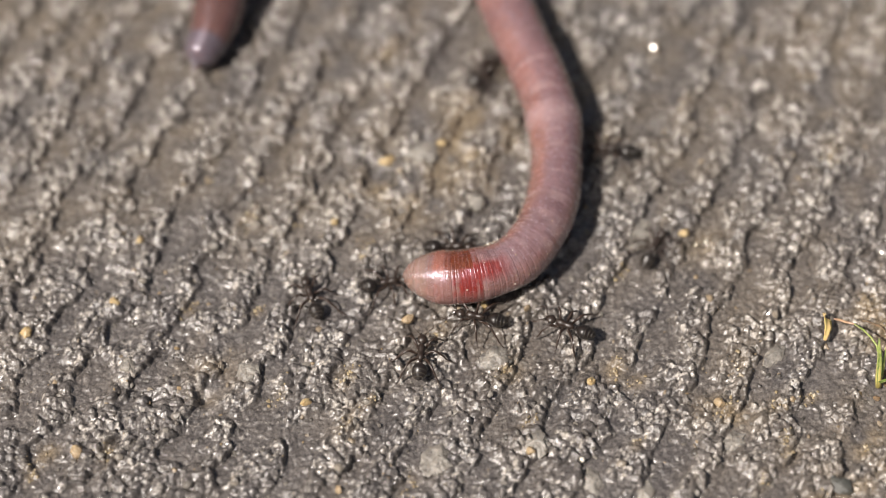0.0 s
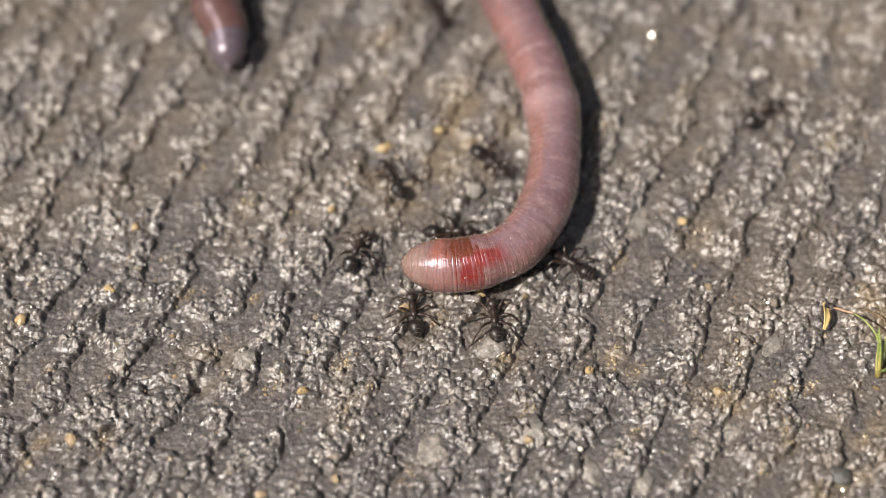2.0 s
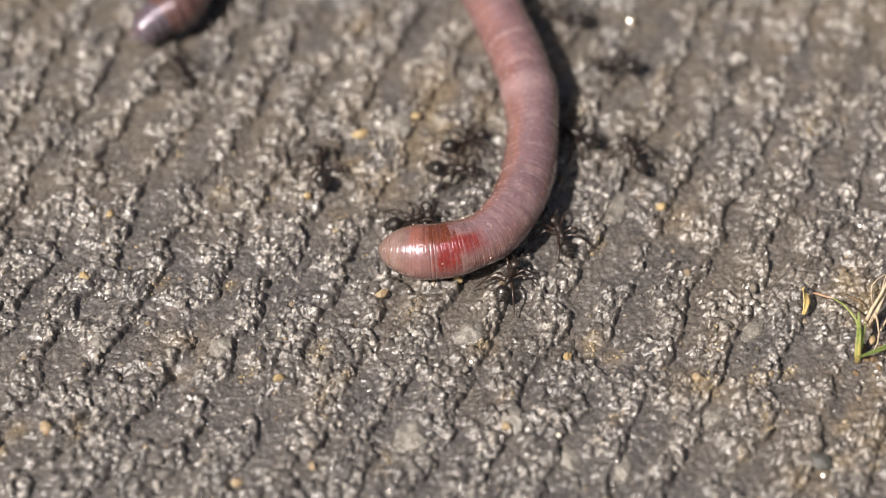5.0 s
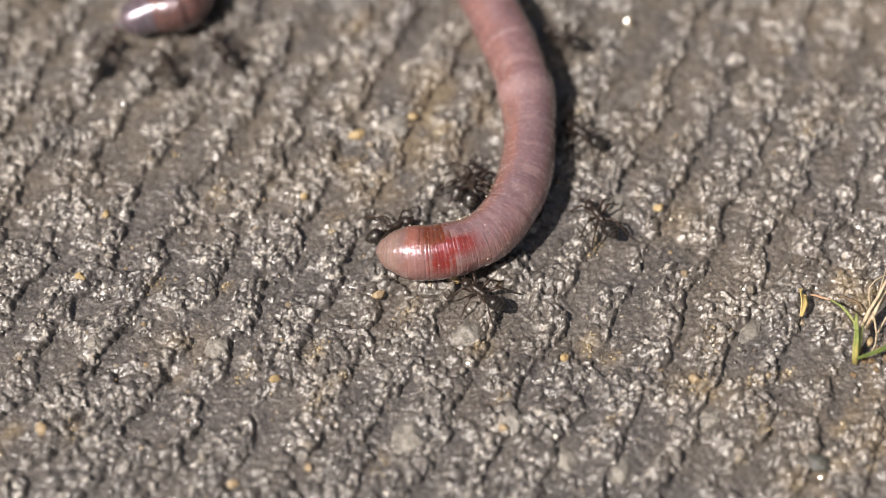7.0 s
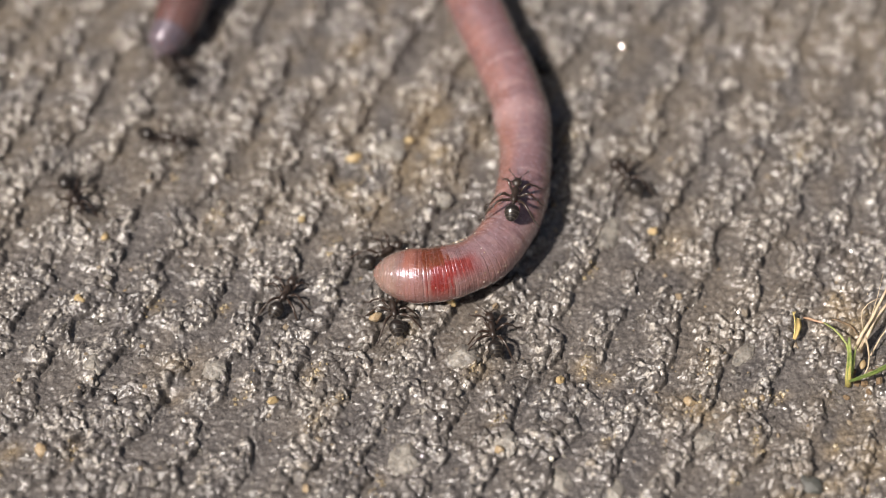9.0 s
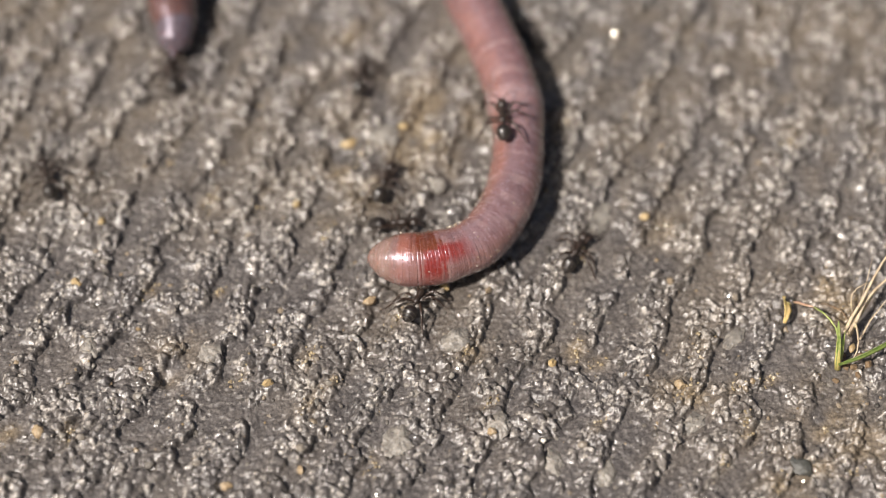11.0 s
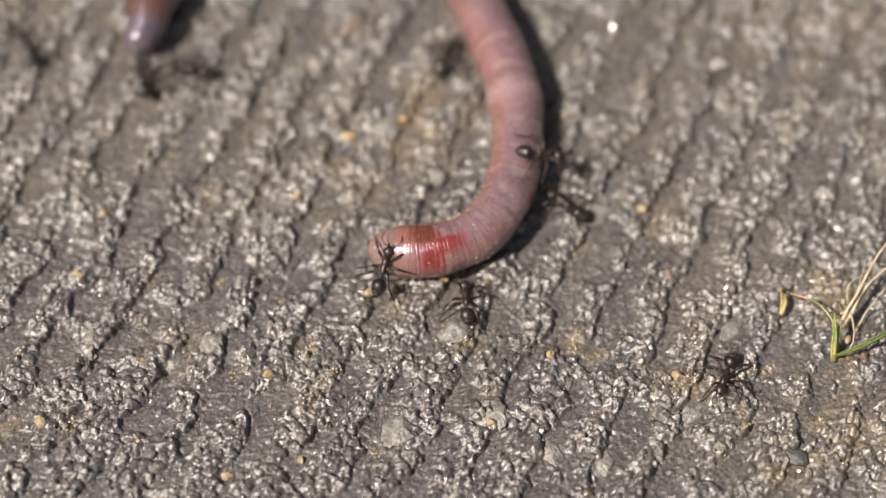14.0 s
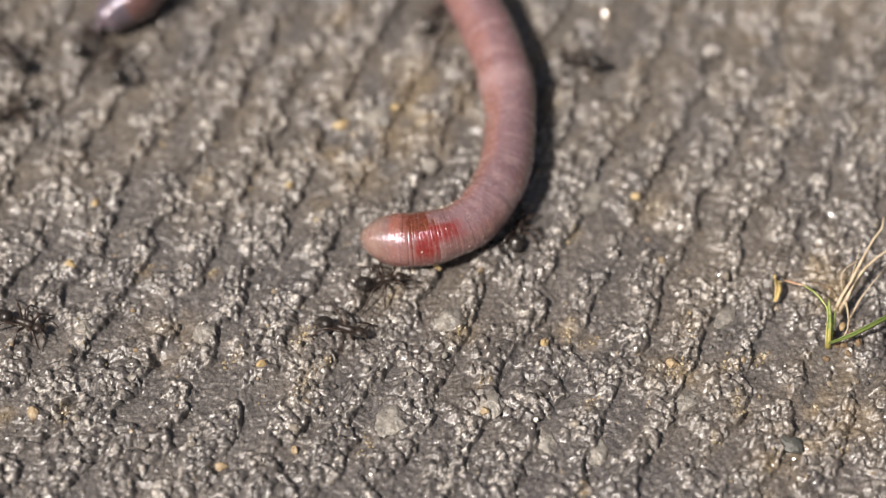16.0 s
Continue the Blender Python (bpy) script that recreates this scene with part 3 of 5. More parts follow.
def place_on(line, length, s):
    """The pose of a ring at s along a line: its x points along it, its z up."""
    at = [np.interp(s, length, line[:, k]) for k in range(3)]
    ahead = [np.interp(min(s + 0.35, length[-1]), length, line[:, k]) for k in range(3)]
    behind = [np.interp(max(s - 0.35, 0), length, line[:, k]) for k in range(3)]
    x = (Vector(ahead) - Vector(behind)).normalized()
    y = Vector((0, 0, 1)).cross(x).normalized()
    z = x.cross(y)
    m = Matrix((x, y, z)).transposed().to_4x4()
    m.translation = Vector(at) * MM
    return m


BODY_LINE = [(-5.45, -2.25, 1.6), (-3.8, -2.6, 1.9), (-1.1, -2.82, 2.1), (1.6, -2.2, 2.1), (3.75, -0.9, 2.1), (5.35, 1.35, 2.1), (6.4, 3.9, 2.1),
             (6.9, 6.5, 2.1), (7.1, 9.4, 2.1), (7.0, 12.4, 2.1), (6.5, 15.4, 2.1), (5.6, 18.5, 2.1), (4.5, 21.6, 2.1), (3.4, 24.8, 2.1),
             (2.4, 28.0, 2.1), (1.0, 33.5, 2.1), (-1.6, 39.5, 2.1), (-6.5, 44.5, 2.1), (-12.5, 46.0, 2.1), (-18.0, 43.5, 2.1), (-20.0, 39.0, 2.1)]
TAIL_ROOT = (-20.6, 36.5, 2.0)
TAIL_ROWS = [
    (0.0, -24.0, 20.4, -22.1, 27.0), (0.5, -22.1, 20.2, -22.2, 26.5), (1.0, -21.4, 19.3, -22.3, 25.9), (1.5, -21.1, 19.1, -22.3, 25.6), (2.0, -20.7,
    18.6, -22.1, 25.3), (2.5, -22.2, 18.0, -22.6, 25.2), (3.0, -24.1, 18.2, -22.9, 25.0), (3.5, -25.1, 19.6, -23.0, 24.9), (4.0, -26.6, 20.2, -23.2,
    24.4), (6.5, -26.9, 21.0, -21.8, 23.1), (7.0, -27.7, 21.7, -22.1, 23.7), (7.5, -26.9, 22.5, -21.4, 24.1), (8.0, -26.2, 21.8, -22.1, 25.1), (8.5,
    -25.6, 21.7, -22.0, 26.1), (9.0, -24.3, 21.2, -22.2, 26.8), (11.5, -22.6, 19.4, -23.0, 24.8), (12.0, -23.1, 18.9, -23.3, 24.3), (12.5, -25.0,
    18.6, -24.1, 24.1), (13.0, -25.2, 19.1, -24.3, 24.2), (13.5, -26.1, 19.4, -24.9, 24.3), (14.0, -26.1, 18.9, -24.7, 24.2), (14.5, -26.3, 18.4,
    -25.0, 23.7), (15.0, -26.3, 18.5, -25.0, 23.1), (15.5, -29.5, 21.2, -25.2, 23.7), (16.0, -28.5, 20.8, -24.8, 23.9),
]


def ring_mesh(radius_at, s, long, material, seed):
    """One ring of the body at s along it: a slice of the whole form, its rims drawn in a little so that it overlaps its neighbours."""
    rng = random.Random(seed)
    if seed >= 500:
        groove, uneven = rng.uniform(0.016, 0.030), 0.018
    elif s > 7.5:
        groove, uneven = rng.choice((0.0, 0.0003, 0.0006, 0.001, 0.003)), 0.0010
    else:
        groove, uneven = rng.choice((0.0004, 0.0008, 0.0015, 0.003, 0.005)), 0.0014
    grow = 1 + rng.uniform(-uneven, uneven)
    prof = [(u * long, radius_at(s + u * long) * grow * (1 - groove * (abs(u) / 0.31) ** 2.5 - 0.05 * max(0, abs(u) - 0.36))) for u in (-0.5, -0.4, -0.31, -0.2, 0, 0.2, 0.31, 0.4, 0.5)]
    me = mesh_of("segment", *lathe(prof, 32), material)
    me.attributes.new("along", "FLOAT", "POINT").data.foreach_set("value", [s + v.co.x / MM for v in me.vertices])
    return me


def body_radius(s):
    s = max(s, 0.005)
    r = 2.235 * max(0.0, 1 - (1 - min(s, 3.8) / 3.8) ** 2) ** 0.66 * (1 + 0.012 * math.sin(s * 0.9) + 0.008 * math.sin(s * 2.3))
    r = r + 0.06 * math.exp(-((s - 5.2) / 1.8) ** 2) + 0.13 / (1 + math.exp(-(s - 24) / 1.2))
    return r - 0.14 * math.exp(-((s - 8.2) / 1.3) ** 2) + 0.14 * math.exp(-((s - 24.6) / 1.4) ** 2) - 0.07 * math.exp(-((s - 22.0) / 1.5) ** 2)


def tail_radius(s):
    """s: millimetres from the tail's tip."""
    s = max(s, 0.01)
    return 2.22 * min(1.0, 0.55 + 0.45 * (s / 5.5) ** 0.7) * math.sqrt(max(0.0, 1 - (1 - min(s, 1.1) / 1.1) ** 2))


def tail_line(tip, base):
    ax, ay = tip
    bx, by = base
    mid = ((ax + bx) / 2 + 0.05 * (by - ay), (ay + by) / 2, 1.75)
    return smooth_line([(ax, ay, 1.15), mid, (bx, by, 2.0), (0.45 * bx + 0.55 * TAIL_ROOT[0], 0.5 * by + 0.5 * TAIL_ROOT[1], 2.0), TAIL_ROOT])


def build_worm():
    worm = tagged(new("earthworm"), "moist mauve-pink earthworm with a rust-red band, lying on asphalt", "earthworm")
    line, length = smooth_line(BODY_LINE)
    rings = []
    s, i = 0.2, 0
    while s < length[-1]:
        seen = s < 42
        step = (0.18 + 0.13 * (i * 0.618 % 1)) if s < 7.5 else 0.40 if seen else 0.9
        ob = part("segment", ring_mesh(body_radius, s, step * 1.6, SKIN, i), None, worm)
        ob.matrix_basis = place_on(line, length, s)
        rings.append((ob, s))
        s += step
        i += 1
    tail = []
    count = 25
    for k in range(count):
        u = (k + 0.35) / count
        at = 17.5 * u
        ob = part("segment", ring_mesh(tail_radius, at, 1.75, SKIN_GREY if at < 2.4 else SKIN_TAIL, 500 + k), None, worm)
        tail.append((ob, u))
    return worm, rings, tail, line, length


# ---- an ant, 5.3 mm long, its x forward ----
def egg(length, width, height, front=0.5, sides=16, n=9):
    """A rounded body along x, fullest at front (0 back, 1 front)."""
    prof = []
    for i in range(n + 1):
        u = i / n
        w = u ** (math.log(0.5) / math.log(front))
        r = max(0.06, math.sin(math.pi * min(max(w, 0.015), 0.985)) ** 0.72)
        prof.append(((u - 0.5) * length, r))
    return lathe([(x, r) for x, r in prof], sides, (width / 2, height / 2))


LEG_ROOTS = (("front", 1.02, 0.26, 42), ("middle", 0.55, 0.30, -8), ("hind", 0.12, 0.27, -48))


def leg_shape(side, spread, reach):
    a = radians(spread)
    dx, dy = math.sin(a), math.cos(a) * side
    pts = [(0, 0, 0), (0.18 * dx, 0.18 * dy, -0.10), (0.62 * reach * dx, 0.62 * reach * dy, 0.46), (0.95 * reach * dx, 0.95 * reach * dy, 0.52),
           (1.45 * reach * dx, 1.45 * reach * dy, -0.12), (1.72 * reach * dx, 1.72 * reach * dy, -0.66), (1.98 * reach * dx, 1.98 * reach * dy, -0.88),
           (2.2 * reach * dx, 2.2 * reach * dy, -0.90)]
    return tube(pts, [0.16, 0.13, 0.150, 0.110, 0.098, 0.078, 0.060, 0.046], 6)


def build_ant():
    ant = tagged(new("ant"), "small black-brown ant with thin dark legs", "ant", "ants round the worm")
    head = part("head", moved(egg(1.15, 1.02, 0.78, 0.45), 1.98, 0, 0.98), SHELL, ant)
    for side in (1, -1):
        part("eye", moved(egg(0.24, 0.14, 0.2, 0.5, 8, 5), 1.86, 0.46 * side, 1.10), EYE, head)
        jaw = tube([(2.42, 0.20 * side, 0.86), (2.66, 0.24 * side, 0.80), (2.80, 0.10 * side, 0.76)], [0.10, 0.08, 0.02], 6)
        part("mandible", jaw, LIMB, head)
        horn = tube([(2.34, 0.16 * side, 1.10), (2.62, 0.52 * side, 1.36), (2.86, 0.84 * side, 1.50), (3.12, 0.94 * side, 1.26), (3.40, 0.94 * side, 1.02),
                     (3.72, 0.84 * side, 0.80)], [0.055, 0.05, 0.048, 0.05, 0.055, 0.03], 6)
        part("antenna", horn, LIMB, head, "elbowed brown feeler")
    trunk = lathe([(-0.42, 0.10), (-0.32, 0.24), (-0.08, 0.34), (0.18, 0.34), (0.36, 0.29), (0.58, 0.33), (0.86, 0.42), (1.12, 0.40), (1.34, 0.27), (1.50, 0.15)],
                  16, (0.92, 1.02))
    part("mesosoma", moved(trunk, 0, 0, 0.98), SHELL, ant)
    part("petiole", moved(egg(0.26, 0.30, 0.52, 0.5, 10, 6), -0.56, 0, 1.0), SHELL, ant)
    belly = [(-2.62, 0.05), (-2.50, 0.22), (-2.28, 0.42), (-2.26, 0.46), (-1.98, 0.60), (-1.96, 0.635), (-1.62, 0.70), (-1.60, 0.725), (-1.28, 0.70), (-1.02, 0.58),
             (-0.82, 0.38), (-0.70, 0.16)]
    gaster = part("gaster", moved(lathe(belly, 20, (1.0, 0.90)), 0, 0, 0.92), GASTER, ant, "glossy black banded abdomen")
    for x, r in ((-2.27, 0.455), (-1.97, 0.63), (-1.61, 0.722)):
        part("tergite_rim", moved(lathe([(x - 0.035, r - 0.012), (x - 0.015, r + 0.008), (x + 0.02, r + 0.006), (x + 0.03, r - 0.012)], 20, (1.0, 0.90)), 0, 0, 0.92),
             RIM, gaster, "black edge of a segment")
        part("fringe", moved(lathe([(x - 0.085, r - 0.030), (x - 0.07, r + 0.002), (x - 0.05, r + 0.004), (x - 0.04, r - 0.030)], 20, (1.0, 0.90)), 0, 0, 0.92),
             FRINGE, gaster, "thin pale hairy fringe")
    for _, x, y, spread in LEG_ROOTS:
        for side in (1, -1):
            reach = 1.6 if spread < -30 else 1.22
            part("leg", leg_shape(side, spread, reach), LIMB, ant, at=(x, y * side, 0.82))
    for ob in ant.children_recursive:
        ant_size(ob, 0.85)
    return ant


ANT_ROWS = [
    [
        (0, -13.1, -3.4, 109), (0.5, -13.1, -4.4, 109), (1, -13.2, -5.2, 105), (1.5, -13.3, -5.1, 100), (1.6, -13.4, -4.6, 66), (1.8, -10.0, -3.8,
        54), (2, -9.3, -0.4, 70), (2.2, -9.0, 0.8, 66), (2.25, -9.1, 0.2, 135), (2.3, -9.1, -0.4, -156), (2.4, -11.1, -0.8, 161), (2.5, -11.6, 0.0,
        96), (2.6, -13.3, 9.5, 94), (2.7, -13.1, 15.5, 105), (2.8, -14.4, 16.4, 168), (2.9, -16.3, 16.4, 178), (3, -17.9, 16.5, 155), (3.1, -19.3,
        16.8, 155), (3.5, -20.5, 17.3, 130), (4, -22.4, 17.3, 125), (6.5, -22.8, 17.3, 117), (7, -23.3, 17.6, 117), (7.5, -23.3, 18.1, 117), (8,
        -23.1, 19.3, 117), (8.5, -22.9, 19.5, 117), (9, -22.9, 19.9, 117), (11.5, -22.5, 17.1, 101), (12, -22.2, 16.5, 101), (12.5, -23.7, 17.7, 97),
        (13, -23.8, 18.5, 101), (13.5, -25.4, 16.0, 102), (14, -25.3, 16.3, 102), (14.5, -27.3, 17.4, 110), (15, -29.6, 20.8, 102), (15.5, -31.0,
        19.9, 70), (16, -29.6, 19.4, 69),
    ],
    [
        (0, -7.2, -1.9, 12), (0.5, -7.4, -1.6, 12), (1, -6.6, -0.5, 30), (1.2, -5.2, 1.3, 24), (1.3, -4.8, 2.0, 70), (1.4, -4.5, 2.7, 116), (1.5,
        -5.5, 3.0, 180), (1.55, -5.8, 3.7, 125), (1.6, -6.1, 4.3, 71), (1.8, -4.7, 6.5, 76), (1.85, -4.9, 6.8, 123), (1.9, -5.1, 7.1, 170), (2, -6.5,
        7.0, 116), (2.05, -7.1, 6.6, 179), (2.1, -7.6, 6.1, -117), (2.2, -7.8, 5.0, -105), (2.233, -7.4, 4.5, -47), (2.267, -7.0, 3.9, 11), (2.3,
        -6.5, 3.4, 69), (2.4, -7.0, 5.1, 116), (2.5, -7.5, 6.3, 156), (2.55, -6.1, 7.4, 96), (2.6, -4.8, 8.5, 36), (2.7, -2.1, 10.1, 44), (2.8, -1.2,
        11.5, 57), (2.9, -0.4, 12.7, 49), (3, 0.6, 13.7, 36), (3.5, 1.2, 14.2, 36), (4, 2.6, 12.3, 24), (4.2, 2.4, 11.7, 24), (6.5, 0.7, 5.9, 24), (7,
        1.7, 5.2, 65), (7.2, 2.4, 6.5, 71), (7.5, 3.6, 10.7, 65), (8, 4.6, 13.9, 65), (8.3, 4.9, 15.2, 66, 4.1, -0.24, -0.06), (8.5, 7.6, 21.2, 13),
        (8.85, 7.7, 21.3, 78), (9, 7.8, 21.3, 143), (11.3, 8.0, 22.8, 143), (11.5, 8.6, 23.2, 96), (11.7, 8.3, 28.7, 93), (12, 8.3, 34.7, 93), (16,
        9.1, 33.7, 92),
    ],
    [
        (0, -1.9, 1.2, -0), (0.5, -1.6, 1.4, -0), (1, -1.6, 1.6, -0), (1.5, -1.5, 1.6, -0), (2, -1.7, 1.5, 0), (2.5, -1.6, 1.6, 0), (3, -1.4, 1.6,
        -0), (3.5, -2.3, 1.5, 12), (4, -2.5, 1.7, 12), (6.5, -4.2, 0.5, 30), (7, -4.4, 0.5, 30), (7.5, -4.6, 0.4, 30), (8, -4.7, 0.5, 30), (8.5, -4.8,
        0.5, 36), (9, -4.8, 0.3, 35), (11.5, -3.1, 2.1, 0), (12, -3.9, 1.6, 12), (12.07, -4.4, 1.4, -44), (12.13, -4.8, 1.2, -100), (12.2, -5.3, 1.1,
        -156), (12.3, -6.4, -0.6, -125), (12.4, -7.5, -2.1, -86), (12.5, -6.5, -5.7, -64), (12.6, -5.7, -5.9, 0), (12.7, -4.3, -6.4, -15), (12.9,
        -3.3, -6.6, 35), (13, -3.8, -6.5, 46), (13.2, -3.8, -4.6, 82, 1.1, -0.07, -0.65), (13.5, -3.8, -4.8, 74, 1.6, -0.08, -0.61), (14, -4.0, -4.8, 74, 2.1, -0.09, -0.55), (14.5, -4.3, -4.6, 76, 2.5, -0.10, -0.50), (15, -4.3, -4.6, 56), (15.5, -4.1, -5.4, 29), (16, -3.8, -5.7, 12),
    ],
    [
        (0, 0.7, -5.9, 168), (0.5, 0.3, -6.1, 168), (0.8, 0.2, -6.1, 168), (1, -1.5, -7.8, 168), (1.1, -4.1, -8.0, 162), (1.2, -6.9, -6.4, 147), (1.3,
        -7.5, -5.8, 108), (1.4, -6.3, -6.9, 99), (1.5, -5.9, -7.1, 104), (1.7, -5.2, -6.2, 99), (2, -4.5, -6.2, 99), (2.5, -3.5, -6.9, 35), (3, -6.3,
        -5.0, 65), (3.5, -6.4, -4.4, 91), (3.7, -8.3, -5.0, 145), (3.9, -9.9, -3.3, 136), (4, -11.4, -1.9, 108), (4.1, -11.5, 1.1, 79), (4.2, -10.6,
        3.6, 84), (6.3, -10.4, 9.9, 110), (6.4, -13.2, 13.2, 139), (6.5, -13.6, 13.1, 155), (6.6, -15.6, 14.7, 123), (6.8, -17.5, 18.6, 128), (7,
        -18.6, 19.1, 125), (7.15, -17.9, 20.5, 89), (7.3, -17.1, 21.8, 53), (7.5, -14.8, 24.4, 64), (7.7, -13.1, 29.3, 74), (8.5, -11.2, 36.6, 36),
        (15.85, -9.8, 34.2, -12), (16, -9.8, 34.1, -60),
    ],
    [
        (0, -4.1, -9.6, 86), (0.1, -4.3, -9.6, 91), (0.2, -5.1, -9.0, 146), (0.3, -7.2, -8.1, 157), (0.4, -8.3, -7.6, -156), (0.5, -7.1, -10.8, -87),
        (0.6, -7.6, -12.4, -125), (0.7, -7.7, -12.5, -62), (0.8, -7.7, -12.6, -0), (0.9, -6.4, -12.8, -20), (1, -5.4, -13.3, 17), (1.1, -3.6, -13.0,
        0), (1.2, 1.2, -13.1, 22), (1.3, 5.3, -10.2, 74), (1.35, 4.6, -9.4, 112), (1.4, 3.8, -8.5, 149), (1.5, 2.5, -8.2, 114), (1.7, 1.3, -6.6, 111),
        (2, 2.0, -6.9, 96), (2.5, 2.5, -6.4, 94), (3, 3.4, -5.1, 85), (3.5, 4.9, -5.2, 68), (4, 4.7, -5.0, 68), (4.2, 4.6, -5.0, 68), (6.3, 5.5, -4.2,
        97), (6.5, 4.4, -6.3, 156), (6.7, 3.4, -6.1, 150), (7, 3.1, -6.0, 140), (7.5, 0.7, -5.7, 162), (8, -1.4, -5.3, 147), (8.5, -2.1, -5.7, 145),
        (9, -3.7, -5.5, 99), (11.35, -1.0, -6.1, 50), (11.5, -0.9, -6.1, 0), (12, -1.0, -6.4, 0), (12.1, -0.1, -8.1, -46), (12.2, 2.9, -10.7, -31),
        (12.3, 7.2, -12.8, -11), (12.4, 9.8, -12.6, -6), (12.5, 11.7, -13.0, 0), (12.53, 10.6, -12.9, -56), (12.57, 9.5, -12.8, -112), (12.6, 8.3,
        -12.7, -168), (12.7, 4.2, -13.8, 178), (12.8, -0.2, -12.9, 128), (12.9, -1.1, -9.0, 99), (13, 0.5, -9.1, 107), (13.2, 1.8, -7.3, 107), (13.5,
        2.1, -7.3, 102), (14, 2.7, -6.8, 94), (14.5, 3.2, -6.1, 77), (15, 4.5, -5.0, 64), (15.5, 5.5, -3.7, 64), (16, 7.7, -0.5, 78),
    ],
    [
        (0, 7.9, -6.6, 156), (0.1, 7.0, -5.9, 173), (0.2, 5.1, -6.0, 180), (0.25, 5.6, -6.8, -123), (0.3, 6.1, -7.6, -65), (0.4, 5.7, -9.9, -108),
        (0.5, 6.4, -11.6, -157), (0.55, 7.8, -13.0, -96), (0.6, 9.3, -14.5, -35), (0.7, 12.2, -15.5, -3), (0.8, 17.4, -15.2, 9), (0.9, 20.4, -14.4,
        4), (1, 24.8, -14.5, 3), (1.1, 29.1, -14.1, 7), (1.2, 33.9, -13.5, 9), (1.4, 39.4, -12.5, -17), (16, 43.7, -15.4, -33),
    ],
    [
        (0, 11.9, 11.3, 170), (0.2, 11.5, 11.9, 161), (0.5, 10.6, 10.9, 132), (0.7, 10.0, 11.1, 123), (0.8, 9.4, 12.6, 143), (1, 8.9, 10.0, 161, 3.7, 0.35, -0.00), (1.2, 7.9, 9.7, 167, 4.4, 0.15, -0.00), (1.4, 9.7, 12.9, 180), (1.5, 10.8, 12.5, -178), (1.567, 11.0, 12.1, -118), (1.633,
        11.1, 11.8, -59), (1.7, 11.3, 11.4, -0), (1.8, 14.7, 9.1, -9), (1.9, 19.5, 9.4, 30), (2, 24.8, 14.0, 36), (2.1, 28.7, 16.4, 37), (2.2, 32.7,
        19.7, 34), (2.3, 37.1, 22.3, 26), (2.5, 42.8, 24.8, -6), (16, 47.3, 22.5, -27),
    ],
    [
        (0, 15.0, 1.4, 63), (0.1, 18.1, 14.5, 109), (0.2, 10.6, 22.7, 127), (0.2333, 11.2, 22.1, 179), (0.2667, 11.9, 21.6, -130), (0.3, 12.6, 21.0,
        -79), (0.4, 12.4, 16.5, -92), (0.45, 12.4, 15.9, -52), (0.5, 12.4, 15.3, -13), (0.6, 15.5, 15.4, 46), (0.7, 20.7, 22.7, 58), (0.8, 24.2, 28.9,
        65), (1, 27.1, 36.0, 15), (16, 31.6, 33.4, -30),
    ],
    [
        (0, 0.8, 20.0, 66), (0.1, 0.5, 20.8, 43), (0.2, 2.9, 21.5, 39, 4.3, -0.21, -0.06), (0.3, 7.5, 26.3, 56), (0.4, 8.8, 30.0, 81), (0.6, 9.5,
        37.2, 14), (16, 13.8, 34.1, -36),
    ],
    [
        (0, -3.9, 37.9, -89), (0.7, -3.5, 31.1, -87), (0.9, -3.3, 25.6, -90), (1, -3.4, 22.7, -104), (1.1, -4.3, 20.6, -70), (1.2, -1.7, 16.3, -53),
        (1.3, 0.7, 13.6, -54), (1.4, 2.4, 10.9, -58), (1.5, 2.5, 10.7, -25), (1.7, 1.7, 10.2, -25), (1.9, 0.2, 8.6, -65), (2, 1.6, 8.7, -46), (2.05,
        2.0, 9.2, 12), (2.1, 2.3, 9.6, 70), (2.2, 2.7, 11.2, 47), (2.25, 3.6, 11.8, 8), (2.3, 4.5, 12.4, -31), (2.4, 5.3, 9.8, -42, 3.8, -0.34, 0.01), (2.5, 7.3, 8.7, -0, 4.6, 0.03, -0.00), (2.6, 10.5, 11.5, 35), (2.8, 10.8, 11.9, 24), (2.9, 11.1, 12.2, 18), (3, 14.0, 13.0, 24), (3.1,
        16.1, 14.6, 24), (3.3, 16.2, 14.4, 76), (3.4, 16.2, 14.4, 128), (3.5, 16.2, 14.3, 180), (4, 16.2, 14.3, 161), (4.2, 14.1, 12.6, 180), (6.15,
        15.3, 27.1, 134), (6.3, 15.4, 28.2, 88), (6.6, 16.8, 34.1, 51), (16, 18.8, 34.1, -3),
    ],
    [
        (0, -48.3, 15.3, -0), (0.9, -44.7, 12.6, -34), (1.1, -38.3, 8.5, -56), (1.2, -35.8, 1.5, -43), (1.3, -25.7, -5.3, -50), (1.4, -20.6, -14.6,
        -43), (1.5, -15.1, -17.0, -47), (1.6, -12.7, -21.6, -55), (1.8, -8.2, -27.2, -53), (2.1, -5.5, -31.1, -46), (16, -2.2, -33.9, -41),
    ],
    [
        (0, 43.1, 3.1, 180), (1.1, 38.1, 1.2, -166), (1.3, 30.5, -0.3, -167), (1.4, 23.4, -2.2, -159), (1.5, 16.0, -5.6, -173), (1.6, 14.8, -4.2,
        156), (1.7, 11.3, -3.2, 157), (1.8, 9.3, -2.1, 149), (2, 8.4, -1.5, 145), (2.5, 8.5, -1.0, 124), (3, 8.5, -0.9, 119), (3.5, 8.9, -0.7, 107),
